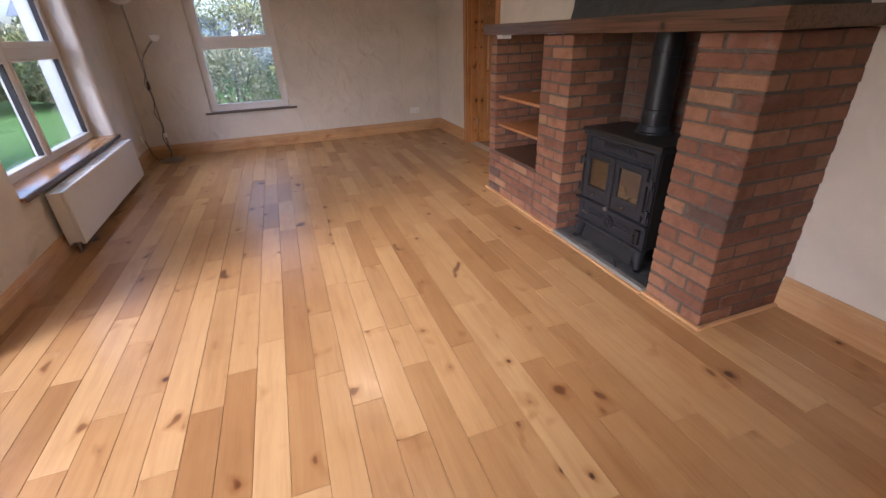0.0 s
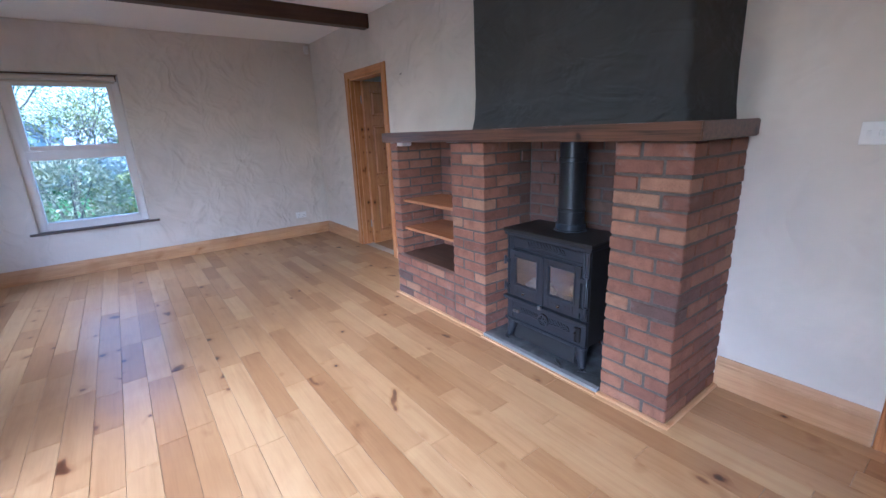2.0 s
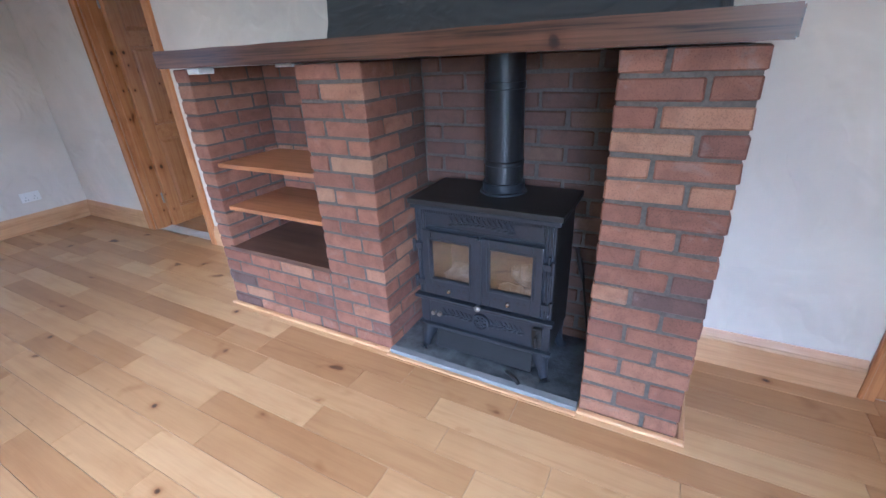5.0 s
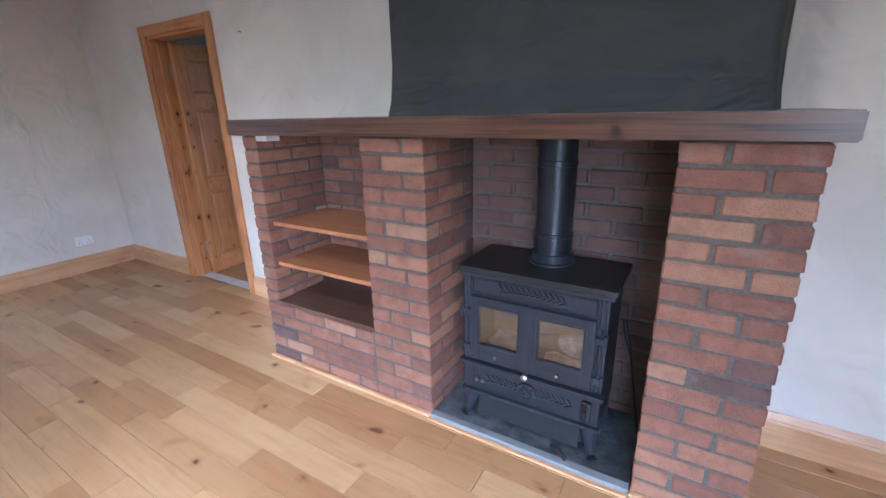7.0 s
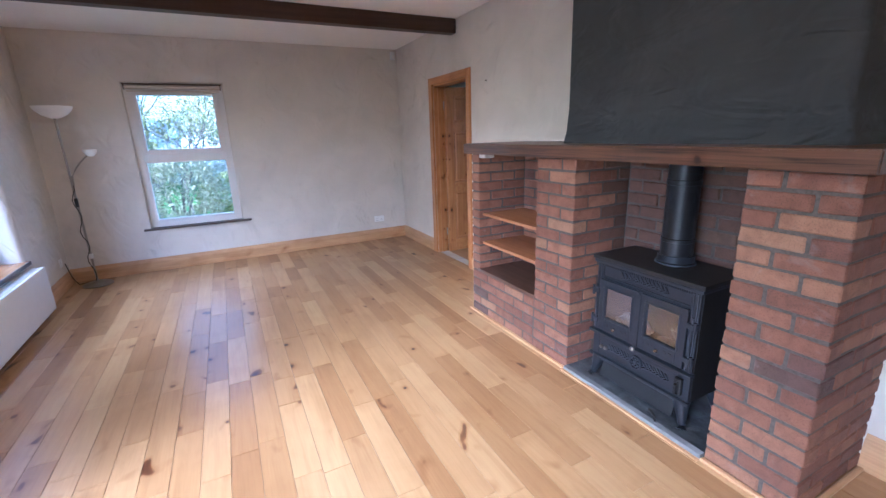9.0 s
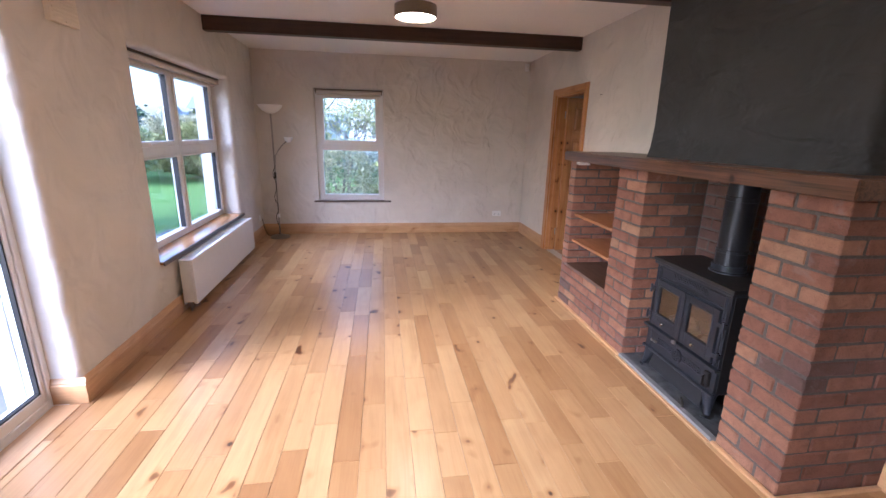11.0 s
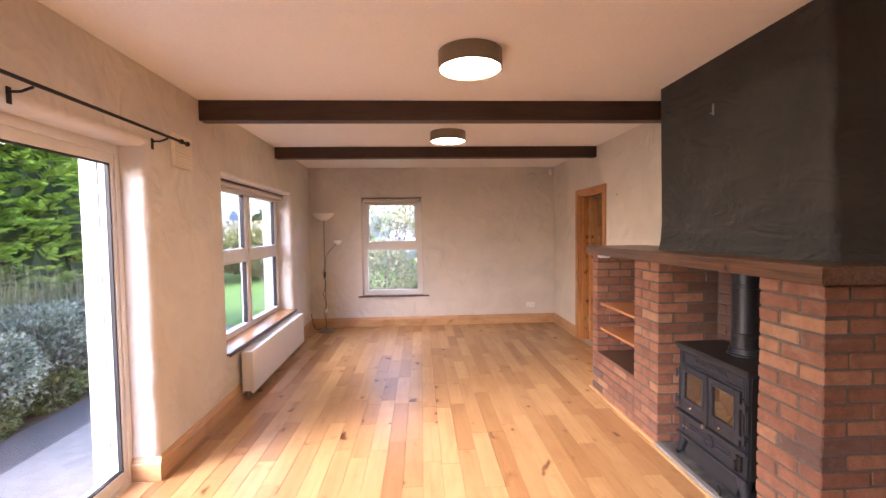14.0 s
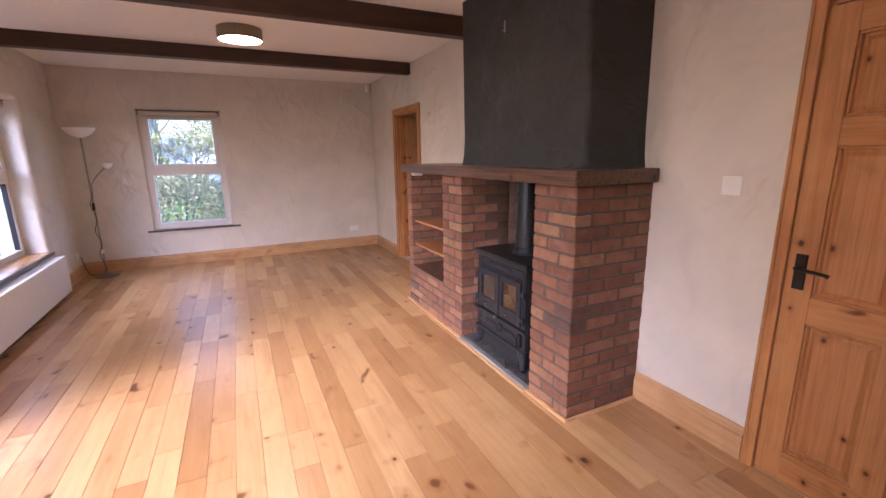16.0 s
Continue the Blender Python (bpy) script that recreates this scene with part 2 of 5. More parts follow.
M_CHROME = simple("bright_chrome", (0.72, 0.70, 0.66), 0.18, 1.0, 0.05, 60, 0.0)
M_SGLASS = glass_mat("stove_glass", (0.72, 0.74, 0.76), 0.06, 0.22)
M_LOG = simple("ash_grey_log", (0.55, 0.49, 0.41), 0.9, 0, 0.5, 25, 0.8, 0.01)
M_FIREBOX = simple("firebox_lining", (0.14, 0.14, 0.145), 0.9)
M_UPVC = simple("white_upvc", (0.74, 0.71, 0.68), 0.35, 0, 0.02, 20, 0.0)
M_SEAL = simple("black_window_seal", (0.015, 0.015, 0.017), 0.6)
M_GLASS = glass_mat("window_glass", (0.88, 0.90, 0.90))
M_RAD = simple("radiator_enamel", (0.76, 0.74, 0.71), 0.35, 0, 0.02, 20, 0.0)
M_RADIN = simple("radiator_fins", (0.40, 0.39, 0.38), 0.5, 0, 0.05)
M_PLASTIC = simple("white_plastic", (0.80, 0.79, 0.77), 0.4, 0, 0.02, 20, 0.0)
M_VENT = simple("cream_vent_plastic", (0.80, 0.72, 0.58), 0.5, 0, 0.03, 20, 0.0)
M_BLIND = simple("cream_blind_fabric", (0.62, 0.54, 0.46), 0.8, 0, 0.05, 200, 0.2)
M_RAIL = simple("brown_blind_rail", (0.12, 0.09, 0.07), 0.5)
M_RODM = simple("black_iron_rod", (0.02, 0.018, 0.017), 0.45, 0.5)
M_SHADE = simple("frosted_shade", (0.86, 0.83, 0.79), 0.4, 0, 0.02, 20, 0)
M_BRASS = simple("aged_brass_band", (0.24, 0.20, 0.14), 0.4, 0.5, 0.08, 60, 0.05)
M_LAMP = lit("lit_diffuser", (1.0, 0.76, 0.44), LAMP)
M_DUST = simple("subfloor_dust", (0.05, 0.03, 0.018), 0.9)
M_CONC = simple("pale_concrete", (0.19, 0.192, 0.195), 0.85, 0, 0.14, 9, 0.4, 0.004)
M_TAR = simple("wet_tarmac", (0.07, 0.072, 0.077), 0.7, 0, 0.25, 60, 0.5, 0.004)
M_GRASS = simple("lawn", (0.075, 0.17, 0.02), 0.9, 0, 0.35, 30, 0.6, 0.02)
M_SOIL = simple("soil", (0.07, 0.055, 0.035), 0.95, 0, 0.3, 20, 0.6, 0.02)
M_CONIFER = leaf_mat("conifer_spray", (0.18, 0.32, 0.022), (0.48, 0.64, 0.075))
M_LEAFSHADE = leaf_mat("conifer_shade_core", (0.03, 0.065, 0.01), (0.045, 0.09, 0.014))
M_SILVER = leaf_mat("silver_leaf", (0.09, 0.12, 0.07), (0.36, 0.41, 0.32))
M_REED = leaf_mat("dry_grass_blade", (0.12, 0.13, 0.05), (0.42, 0.38, 0.22))
M_LEAF = leaf_mat("hedge_leaf", (0.035, 0.06, 0.015), (0.14, 0.18, 0.05))
M_AUTUMN = leaf_mat("autumn_leaf", (0.13, 0.17, 0.05), (0.38, 0.36, 0.13))
M_OLIVE = leaf_mat("pale_leaf", (0.24, 0.25, 0.14), (0.52, 0.49, 0.32))
# Distance haze is put into the next two leaf colours.
M_HAZE = leaf_mat("haze_tinted_leaf", (0.27, 0.31, 0.27), (0.46, 0.49, 0.45))
M_WOODS = leaf_mat("haze_tinted_woods", (0.10, 0.14, 0.17), (0.16, 0.20, 0.23))
M_BARK = simple("bark", (0.15, 0.13, 0.11), 0.95, 0, 0.3, 12, 0.6, 0.02)
M_FARH = simple("pale_house_wall", (0.62, 0.64, 0.66), 0.8, 0, 0.05)
M_ROOF = simple("slate_roof", (0.16, 0.18, 0.21), 0.7, 0, 0.1)

# ---- mesh helpers ----
ORIGIN = {}
SKEW = 0.023


def slant(y):
    return -SKEW * (y - 3.1)


def thing(name, at, label, category, group="", kind=""):
    e = new(name)
    e.location = at
    e.empty_display_size = 0.1
    ORIGIN[e.name] = Vector(at)
    return tagged(e, label, category, group, kind)


def part(name, bm, material, parent=None, label="", skew=False, smooth=False):
    """Links a bmesh, given in world coordinates, as one mesh object."""
    if skew:
        for v in bm.verts:
            v.co.x += slant(v.co.y)
    off = ORIGIN[parent.name] if parent else Vector((0, 0, 0))
    bmesh.ops.translate(bm, verts=bm.verts, vec=-off)
    bmesh.ops.recalc_face_normals(bm, faces=bm.faces)
    me = bpy.data.meshes.new(name)
    bm.to_mesh(me)
    bm.free()
    me.materials.append(material)
    if smooth:
        me.shade_smooth()
        me.set_sharp_from_angle(angle=radians(40))
    ob = new(name, me)
    ORIGIN[ob.name] = off
    if parent:
        ob.parent = parent
    if label:
        ob["label"] = label
    return ob


def box(x0, x1, y0, y1, z0, z1, bev=0.0, seg=1, bm=None):
    own = bmesh.new()
    r = bmesh.ops.create_cube(own, size=1)
    for v in r["verts"]:
        v.co = Vector(((x0 + x1) / 2 + v.co.x * (x1 - x0), (y0 + y1) / 2 + v.co.y * (y1 - y0), (z0 + z1) / 2 + v.co.z * (z1 - z0)))
    if bev:
        bmesh.ops.bevel(own, geom=own.edges[:], offset=bev, segments=seg, affect="EDGES", profile=0.6)
    if bm is None:
        return own
    tmp = bpy.data.meshes.new("tmp")
    own.to_mesh(tmp)
    own.free()
    bm.from_mesh(tmp)
    bpy.data.meshes.remove(tmp)
    return bm


def lathe(profile, centre, segs=32, axis="z", bm=None, cap=True):
    """A turned shape from (radius, height) pairs."""
    bm = bm or bmesh.new()
    rings = []
    for r, h in profile:
        ring = []
        for i in range(segs):
            a = 2 * math.pi * i / segs
            c, s = r * math.cos(a), r * math.sin(a)
            co = {"z": (c, s, h), "x": (h, c, s), "y": (c, h, s)}[axis]
            ring.append(bm.verts.new(Vector(co) + Vector(centre)))
        rings.append(ring)
    for a, b in zip(rings, rings[1:]):
        for i in range(segs):
            bm.faces.new((a[i], a[(i + 1) % segs], b[(i + 1) % segs], b[i]))
    for ring, (r, h) in ((rings[0], profile[0]), (rings[-1], profile[-1])):
        if r > 1e-4 and cap:
            bm.faces.new(ring)
    return bm


def tube(points, radius, segs=10, bm=None):
    """A round bar along points; radius may be one number or one for each point."""
    bm = bm or bmesh.new()
    pts = [Vector(p) for p in points]
    rad = radius if isinstance(radius, (list, tuple)) else [radius] * len(pts)
    rings = []
    for i, p in enumerate(pts):
        d = (pts[min(i + 1, len(pts) - 1)] - pts[max(i - 1, 0)]).normalized()
        up = Vector((0, 0, 1)) if abs(d.z) < 0.9 else Vector((1, 0, 0))
        a = d.cross(up).normalized()
        b = d.cross(a)
        rings.append([bm.verts.new(p + (a * math.cos(2 * math.pi * k / segs) + b * math.sin(2 * math.pi * k / segs)) * rad[i]) for k in range(segs)])
    for u, v in zip(rings, rings[1:]):
        for k in range(segs):
            bm.faces.new((u[k], u[(k + 1) % segs], v[(k + 1) % segs], v[k]))
    bm.faces.new(rings[0])
    bm.faces.new(rings[-1])
    return bm


def wall_sheet(name, us, zs, holes, place, depth, material, soft=0.03):
    """A wall with openings: cells of a (u, z) grid but for the holes, given thickness, with rounded plaster at the openings."""
    us, zs = sorted(set(us)), sorted(set(zs))
    bm = bmesh.new()
    vs = {}

    def vert(u, z):
        if (u, z) not in vs:
            vs[u, z] = bm.verts.new(place(u, z, 0))
        return vs[u, z]

    for u0, u1 in zip(us, us[1:]):
        for z0, z1 in zip(zs, zs[1:]):
            um, zm = (u0 + u1) / 2, (z0 + z1) / 2
            if not any(a < um < b and c < zm < d for a, b, c, d in holes):
                bm.faces.new((vert(u0, z0), vert(u1, z0), vert(u1, z1), vert(u0, z1)))
    rim = [e for e in bm.edges if e.is_boundary]
    inner = []
    for e in rim:
        keys = [k for k, v in vs.items() if v in e.verts]
        if all(any(a - 1e-4 <= u <= b + 1e-4 and c - 1e-4 <= z <= d + 1e-4 for a, b, c, d in holes) for u, z in keys) and not all(abs(z - zs[0]) < 1e-4 for u, z in keys):
            inner.append(e)
    step = place(0, 0, depth) - place(0, 0, 0)
    ex = bmesh.ops.extrude_face_region(bm, geom=bm.faces[:], use_keep_orig=True)
    bmesh.ops.translate(bm, verts=[g for g in ex["geom"] if isinstance(g, bmesh.types.BMVert)], vec=step)
    if soft and inner:
        bmesh.ops.bevel(bm, geom=inner, offset=soft, segments=8, affect="EDGES", profile=0.5)
    return part(name, bm, material)


# ---- structure ----
CEIL, FAR, RIGHT, BACK = 2.597, 7.41, 2.25, -2.0
LW = -1.66

tagged(wall_sheet("wall_left", (BACK, 0.45, 3.17, 4.24, 6.33, FAR + 0.4), (-0.3, 0.0, 0.51, 2.07, 2.11, CEIL),
                  ((0.45, 3.17, 0.0, 2.11), (4.24, 6.33, 0.51, 2.07)),
                  lambda u, z, d: Vector((LW - d + slant(u), u, z)), 0.20, M_WALL, 0.045), "beige hand-trowelled plaster wall", "wall", kind="structure")
tagged(wall_sheet("wall_left_outside", (BACK, 0.45, 3.13, 4.24, 6.29, FAR + 0.4), (-0.4, 0.0, 0.47, 2.07, 2.11, CEIL + 0.2),
                  ((0.45, 3.13, 0.0, 2.11), (4.24, 6.29, 0.47, 2.07)),
                  lambda u, z, d: Vector((LW - 0.27 - d + slant(u), u, z)), 0.10, M_OUT, 0.0), "white rendered outer wall", "wall", kind="structure")
tagged(wall_sheet("wall_far", (-2.2, -0.93, 0.045, 2.6), (-0.3, 0.51, 2.11, CEIL), ((-0.93, 0.045, 0.51, 2.11),),
                  lambda u, z, d: Vector((u, FAR + d, z)), 0.36, M_WALL, 0.02), "beige hand-trowelled plaster wall", "wall", kind="structure")
DOOR_A, DOOR_B = (5.48, 6.29, 2.03), (0.645, 1.422, 2.03)
tagged(wall_sheet("wall_right", (BACK, DOOR_B[0], DOOR_B[1], DOOR_A[0], DOOR_A[1], FAR), (-0.3, 0.0, 2.03, CEIL),
                  ((DOOR_A[0], DOOR_A[1], 0.0, 2.03), (DOOR_B[0], DOOR_B[1], 0.0, 2.03)),
                  lambda u, z, d: Vector((RIGHT + d, u, z)), 0.13, M_WALL, 0.0), "beige hand-trowelled plaster wall", "wall", kind="structure")
tagged(part("wall_back", box(-2.1, 2.7, BACK - 0.2, BACK, -0.3, CEIL), M_WALL), "plain beige plaster wall", "wall", kind="structure")
tagged(part("ceiling", box(-2.05, 4.6, BACK - 0.2, FAR + 0.3, CEIL, CEIL + 0.15), M_CEIL), "white painted plaster ceiling", "ceiling", kind="structure")
tagged(part("floor_base", box(-1.92, 4.6, BACK - 0.2, FAR, -0.2, -0.014), M_DUST), "dark underfloor below the oak planks", "floor", kind="structure")

# passage behind the open door
tagged(part("wall_passage_far", box(RIGHT + 0.13, 4.6, 6.62, 6.74, -0.2, CEIL), M_WALL), "plain plaster wall of the passage", "wall", kind="structure")
tagged(part("wall_passage_near", box(RIGHT + 0.13, 4.6, 4.3, 4.42, -0.2, CEIL), M_WALL), "plain plaster wall of the passage", "wall", kind="structure")
# Unseen opening in this end wall, added to let skylight onto the open door.
tagged(wall_sheet("wall_passage_end", (4.42, 4.5, 5.05, 6.62), (-0.2, 1.5, 2.2, CEIL), ((4.5, 5.05, 1.5, 2.2),),
                  lambda u, z, d: Vector((4.5 + d, u, z)), 0.12, M_WALL, 0.0), "plain plaster wall of the passage", "wall", kind="structure")
tagged(part("wall_behind_door", box(RIGHT + 0.5, RIGHT + 0.6, -0.2, 2.2, -0.2, CEIL), M_WALL), "plain wall behind the closed door", "wall", kind="structure")

# chimney breast with a slight flare at its foot
bm = bmesh.new()
ZC = (1.39, 1.46, 1.6, 2.0, CEIL)
FL = (0.03, 0.012, 0.0, 0.0, 0.0)
rows = []
for z, f in zip(ZC, FL):
    t = (z - 1.39) / (CEIL - 1.39)
    xf, ya, yb = 1.875 - 0.03 * t - f * 0.4, 2.235 + 0.02 * t - f * 0.5, 3.625 - 0.02 * t + f
    rr = 0.035
    ring = [(RIGHT, ya - 0.05, z)]
    ring += [(xf + rr - rr * math.sin(q * math.pi / 16), ya + rr - rr * math.cos(q * math.pi / 16), z) for q in range(9)]
    ring += [(xf + rr - rr * math.cos(q * math.pi / 16), yb - rr + rr * math.sin(q * math.pi / 16), z) for q in range(9)]
    rows.append([bm.verts.new(c) for c in ring + [(RIGHT, yb, z)]])
for a, b in zip(rows, rows[1:]):
    for i in range(len(a) - 1):
        bm.faces.new((a[i], a[i + 1], b[i + 1], b[i]))
bm.faces.new(rows[0])
bm.faces.new(rows[-1])
chim = tagged(part("wall_chimney_breast", bm, M_CHIM), "charcoal painted trowelled plaster chimney breast above the mantel", "chimney breast", kind="structure")

# ceiling beams
for y, drop in ((3.86, 0.155), (5.70, 0.135)):
    b = tagged(part("ceiling_beam", box(-1.78, RIGHT + 0.02, y, y + 0.11, CEIL - drop, CEIL + 0.01, 0.006, 2), M_BEAM), "dark-stained timber beam across the white ceiling", "beam", "ceiling beams", "structure")


def board(name, x0, x1, y0, y1, h, face, material, skew=False):
    """Skirting with a moulded top; face: the side that looks into the room."""
    bm = bmesh.new()
    prof = ((0.0, 0.0), (0.022, 0.0), (0.022, h * 0.74), (0.017, h * 0.79), (0.017, h * 0.84), (0.010, h * 0.93), (0.006, h), (0.0, h))
    ends = []
    for e in (0, 1):
        ring = []
        for d, z in prof:
            if face == "-x":
                co = (x0 - d, (y0, y1)[e], z)
            elif face == "+x":
                co = (x0 + d, (y0, y1)[e], z)
            elif face == "-y":
                co = ((x0, x1)[e], y0 - d, z)
            else:
                co = ((x0, x1)[e], y0 + d, z)
            ring.append(bm.verts.new(co))
        ends.append(ring)
    n = len(prof)
    for i in range(n):
        bm.faces.new((ends[0][i], ends[0][(i + 1) % n], ends[1][(i + 1) % n], ends[1][i]))
    bm.faces.new(ends[0])
    bm.faces.new(ends[1])
    return tagged(part(name, bm, material, skew=skew), "varnished pine skirting board with moulded top", "skirting board", kind="structure")


board("baseboard_far", -1.76, RIGHT, FAR, FAR, 0.155, "-y", M_PINE_X)
board("baseboard_left", LW, LW, 3.174, FAR - 0.02, 0.15, "+x", M_PINE_Y, True)
board("baseboard_left_back", LW, LW, BACK, 0.45, 0.15, "+x", M_PINE_Y, True)
board("baseboard_reveal", LW - 0.17, LW + 0.022, 3.172, 3.172, 0.15, "-y", M_PINE_X, True)
board("baseboard_right_far", RIGHT, RIGHT, 6.36, FAR - 0.02, 0.16, "-x", M_PINE_Y)
board("baseboard_right_mid", RIGHT, RIGHT, 4.49, 5.41, 0.16, "-x", M_PINE_Y)
board("baseboard_right_near", RIGHT, RIGHT, 1.475, 2.10, 0.17, "-x", M_PINE_Y)
board("baseboard_right_back", RIGHT, RIGHT, BACK, 0.56, 0.16, "-x", M_PINE_Y)
tagged(part("trim_hearth_front", box(1.672, 1.697, 2.075, 2.452, 0.0, 0.016, 0.004), M_PINE_Y), "thin pine bead along the brick foot", "trim", kind="structure")
tagged(part("trim_hearth_left", box(1.672, 1.697, 3.352, 4.50, 0.0, 0.016, 0.004), M_PINE_Y), "thin pine bead along the brick foot", "trim", kind="structure")
tagged(part("trim_hearth_slab", box(1.655, 1.676, 2.452, 3.352, 0.0, 0.010, 0.003), M_PINE_Y), "thin pine bead before the slate hearth", "trim", kind="structure")
tagged(part("trim_hearth_side", box(1.697, 2.226, 2.075, 2.098, 0.0, 0.016, 0.004), M_PINE_X), "thin pine bead along the brick foot", "trim", kind="structure")
tagged(part("trim_patio_threshold", box(LW - 0.15, LW - 0.01, 0.45, 3.14, -0.012, 0.004, 0.003), M_PINE_Y, skew=True), "pale timber threshold strip at the patio door", "trim", kind="structure")

# ---- windows ----


def bars(name, cells, mat_, parent, skew):
    for lab, c in cells:
        part(lab, box(*c, 0.006, 2), mat_, parent, skew=skew)


def pane(x0, x1, y0, y1, z0, z1, parent, skew=False):
    ob = part("pane", box(x0, x1, y0, y1, z0, z1), M_GLASS, parent, "clear glass pane", skew)
    ob.visible_shadow = False
    return ob


win = thing("window_1", (-1.9, 5.28, 0.51), "white plastic four-light window with garden view", "window", kind="structure")
xa, xb = LW - 0.265, LW - 0.195
bars("w", (("window_frame", (xa, xb, 4.19, 6.35, 0.47, 0.555)), ("window_frame", (xa, xb, 4.19, 6.35, 2.02, 2.10)),
           ("window_frame", (xa, xb, 4.19, 4.29, 0.555, 2.02)), ("window_frame", (xa, xb, 6.265, 6.35, 0.555, 2.02)),
           ("mullion", (xa, xb, 5.235, 5.305, 0.555, 2.02)), ("transom", (xa, xb + 0.004, 4.29, 5.235, 1.275, 1.355)), ("transom", (xa, xb + 0.004, 5.305, 6.265, 1.275, 1.355))), M_UPVC, win, True)
for y0, y1 in ((4.29, 5.235), (5.305, 6.265)):
    for z0, z1, w in ((0.555, 1.275, 0.022), (1.355, 2.02, 0.045)):
        sash = part("sash", box(xa + 0.01, xb + 0.012, y0, y0 + w, z0, z1, 0.004), M_UPVC, win, skew=True)
        part("sash", box(xa + 0.01, xb + 0.012, y1 - w, y1, z0, z1, 0.004), M_UPVC, win, skew=True)
        part("sash", box(xa + 0.01, xb + 0.012, y0 + w, y1 - w, z0, z0 + w, 0.004), M_UPVC, win, skew=True)
        part("sash", box(xa + 0.01, xb + 0.012, y0 + w, y1 - w, z1 - w, z1, 0.004), M_UPVC, win, skew=True)
        part("seal", box(xa + 0.03, xb + 0.002, y1 - w - 0.008, y1 - w, z0 + w, z1 - w), M_SEAL, win, skew=True)
        pane(xa + 0.03, xa + 0.036, y0 + w, y1 - w, z0 + w, z1 - w, win, True)
    part("window_handle", box(xb + 0.012, xb + 0.03, (y0 + y1) / 2 - 0.06, (y0 + y1) / 2 + 0.06, 1.362, 1.385, 0.006, 2), M_UPVC, win, skew=True)
sill = thing("window_sill_board", (-1.75, 5.28, 0.49), "varnished honey-coloured timber sill with dark front edge", "window sill")
part("sill_board", box(LW - 0.20, LW + 0.02, 4.20, 6.37, 0.488, 0.512, 0.004, 2), M_SILL, sill, skew=True)
part("sill_edge", box(LW + 0.021, LW + 0.034, 4.20, 6.37, 0.478, 0.512, 0.004, 2), M_SILLE, sill, "dark grey-brown front edge", skew=True)


def blind(at, length, along, skew):
    th = thing("roller_blind", at, "rolled-up cream roller blind on a brown rail above the window", "roller blind", "roller blinds")
    x, y, z = at
    if along == "y":
        part("roll", lathe(((0.0, 0), (0.024, 0), (0.024, length), (0.0, length)), (x, y, z), 20, "y"), M_BLIND, th, skew=skew, smooth=True)
        part("headrail", box(x - 0.03, x + 0.028, y - 0.02, y + length + 0.02, z + 0.026, z + 0.036, 0.002), M_RAIL, th, "brown rail", skew=skew)
        part("hem_bar", box(x - 0.028, x - 0.016, y + 0.01, y + length - 0.01, z - 0.05, z - 0.03, 0.003), M_BLIND, th, skew=skew)
        for yy in (y - 0.012, y + length):
            part("bracket", box(x - 0.03, x + 0.026, yy, yy + 0.012, z - 0.026, z + 0.026, 0.003), M_BLIND, th, skew=skew)
    else:
        part("roll", lathe(((0.0, 0), (0.024, 0), (0.024, length), (0.0, length)), (x, y, z), 20, "x"), M_BLIND, th, smooth=True)
        part("headrail", box(x - 0.02, x + length + 0.02, y - 0.03, y + 0.028, z + 0.026, z + 0.036, 0.002), M_RAIL, th, "brown rail")
        part("hem_bar", box(x + 0.01, x + length - 0.01, y + 0.014, y + 0.026, z - 0.05, z - 0.03, 0.003), M_BLIND, th)
        for xx in (x - 0.012, x + length):
            part("bracket", box(xx, xx + 0.012, y - 0.028, y + 0.03, z - 0.026, z + 0.026, 0.003), M_RAIL, th)


blind((LW - 0.12, 4.30, 2.03), 2.0, "y", True)
blind((-0.90, FAR + 0.004, 2.072), 0.92, "x", False)

win = thing("window_2", (-0.44, FAR + 0.1, 0.51), "white plastic sash-style window looking onto trees", "window", kind="structure")
ya, yb = FAR + 0.06, FAR + 0.13
bars("w", (("window_frame", (-0.93, -0.865, ya, yb, 0.51, 2.11)), ("window_frame", (-0.02, 0.045, ya, yb, 0.51, 2.11)),
           ("window_frame", (-0.865, -0.02, ya, yb, 0.51, 0.58)), ("window_frame", (-0.865, -0.02, ya, yb, 2.04, 2.11)),
           ("transom", (-0.865, -0.02, ya - 0.01, yb, 1.27, 1.35))), M_UPVC, win, False)
for z0, z1, w in ((0.58, 1.27, 0.018), (1.35, 2.04, 0.05)):
    for c in ((-0.865, -0.865 + w, z0, z1), (-0.02 - w, -0.02, z0, z1), (-0.865 + w, -0.02 - w, z0, z0 + w), (-0.865 + w, -0.02 - w, z1 - w, z1)):
        part("sash", box(c[0], c[1], ya - 0.012, yb - 0.01, c[2], c[3], 0.004), M_UPVC, win)
    pane(-0.865 + w, -0.02 - w, ya + 0.03, ya + 0.036, z0 + w, z1 - w, win)
part("window_sill", box(-1.0, 0.15, FAR - 0.045, ya, 0.488, 0.51, 0.005, 2), M_RAIL, win, "thin brown sill board")

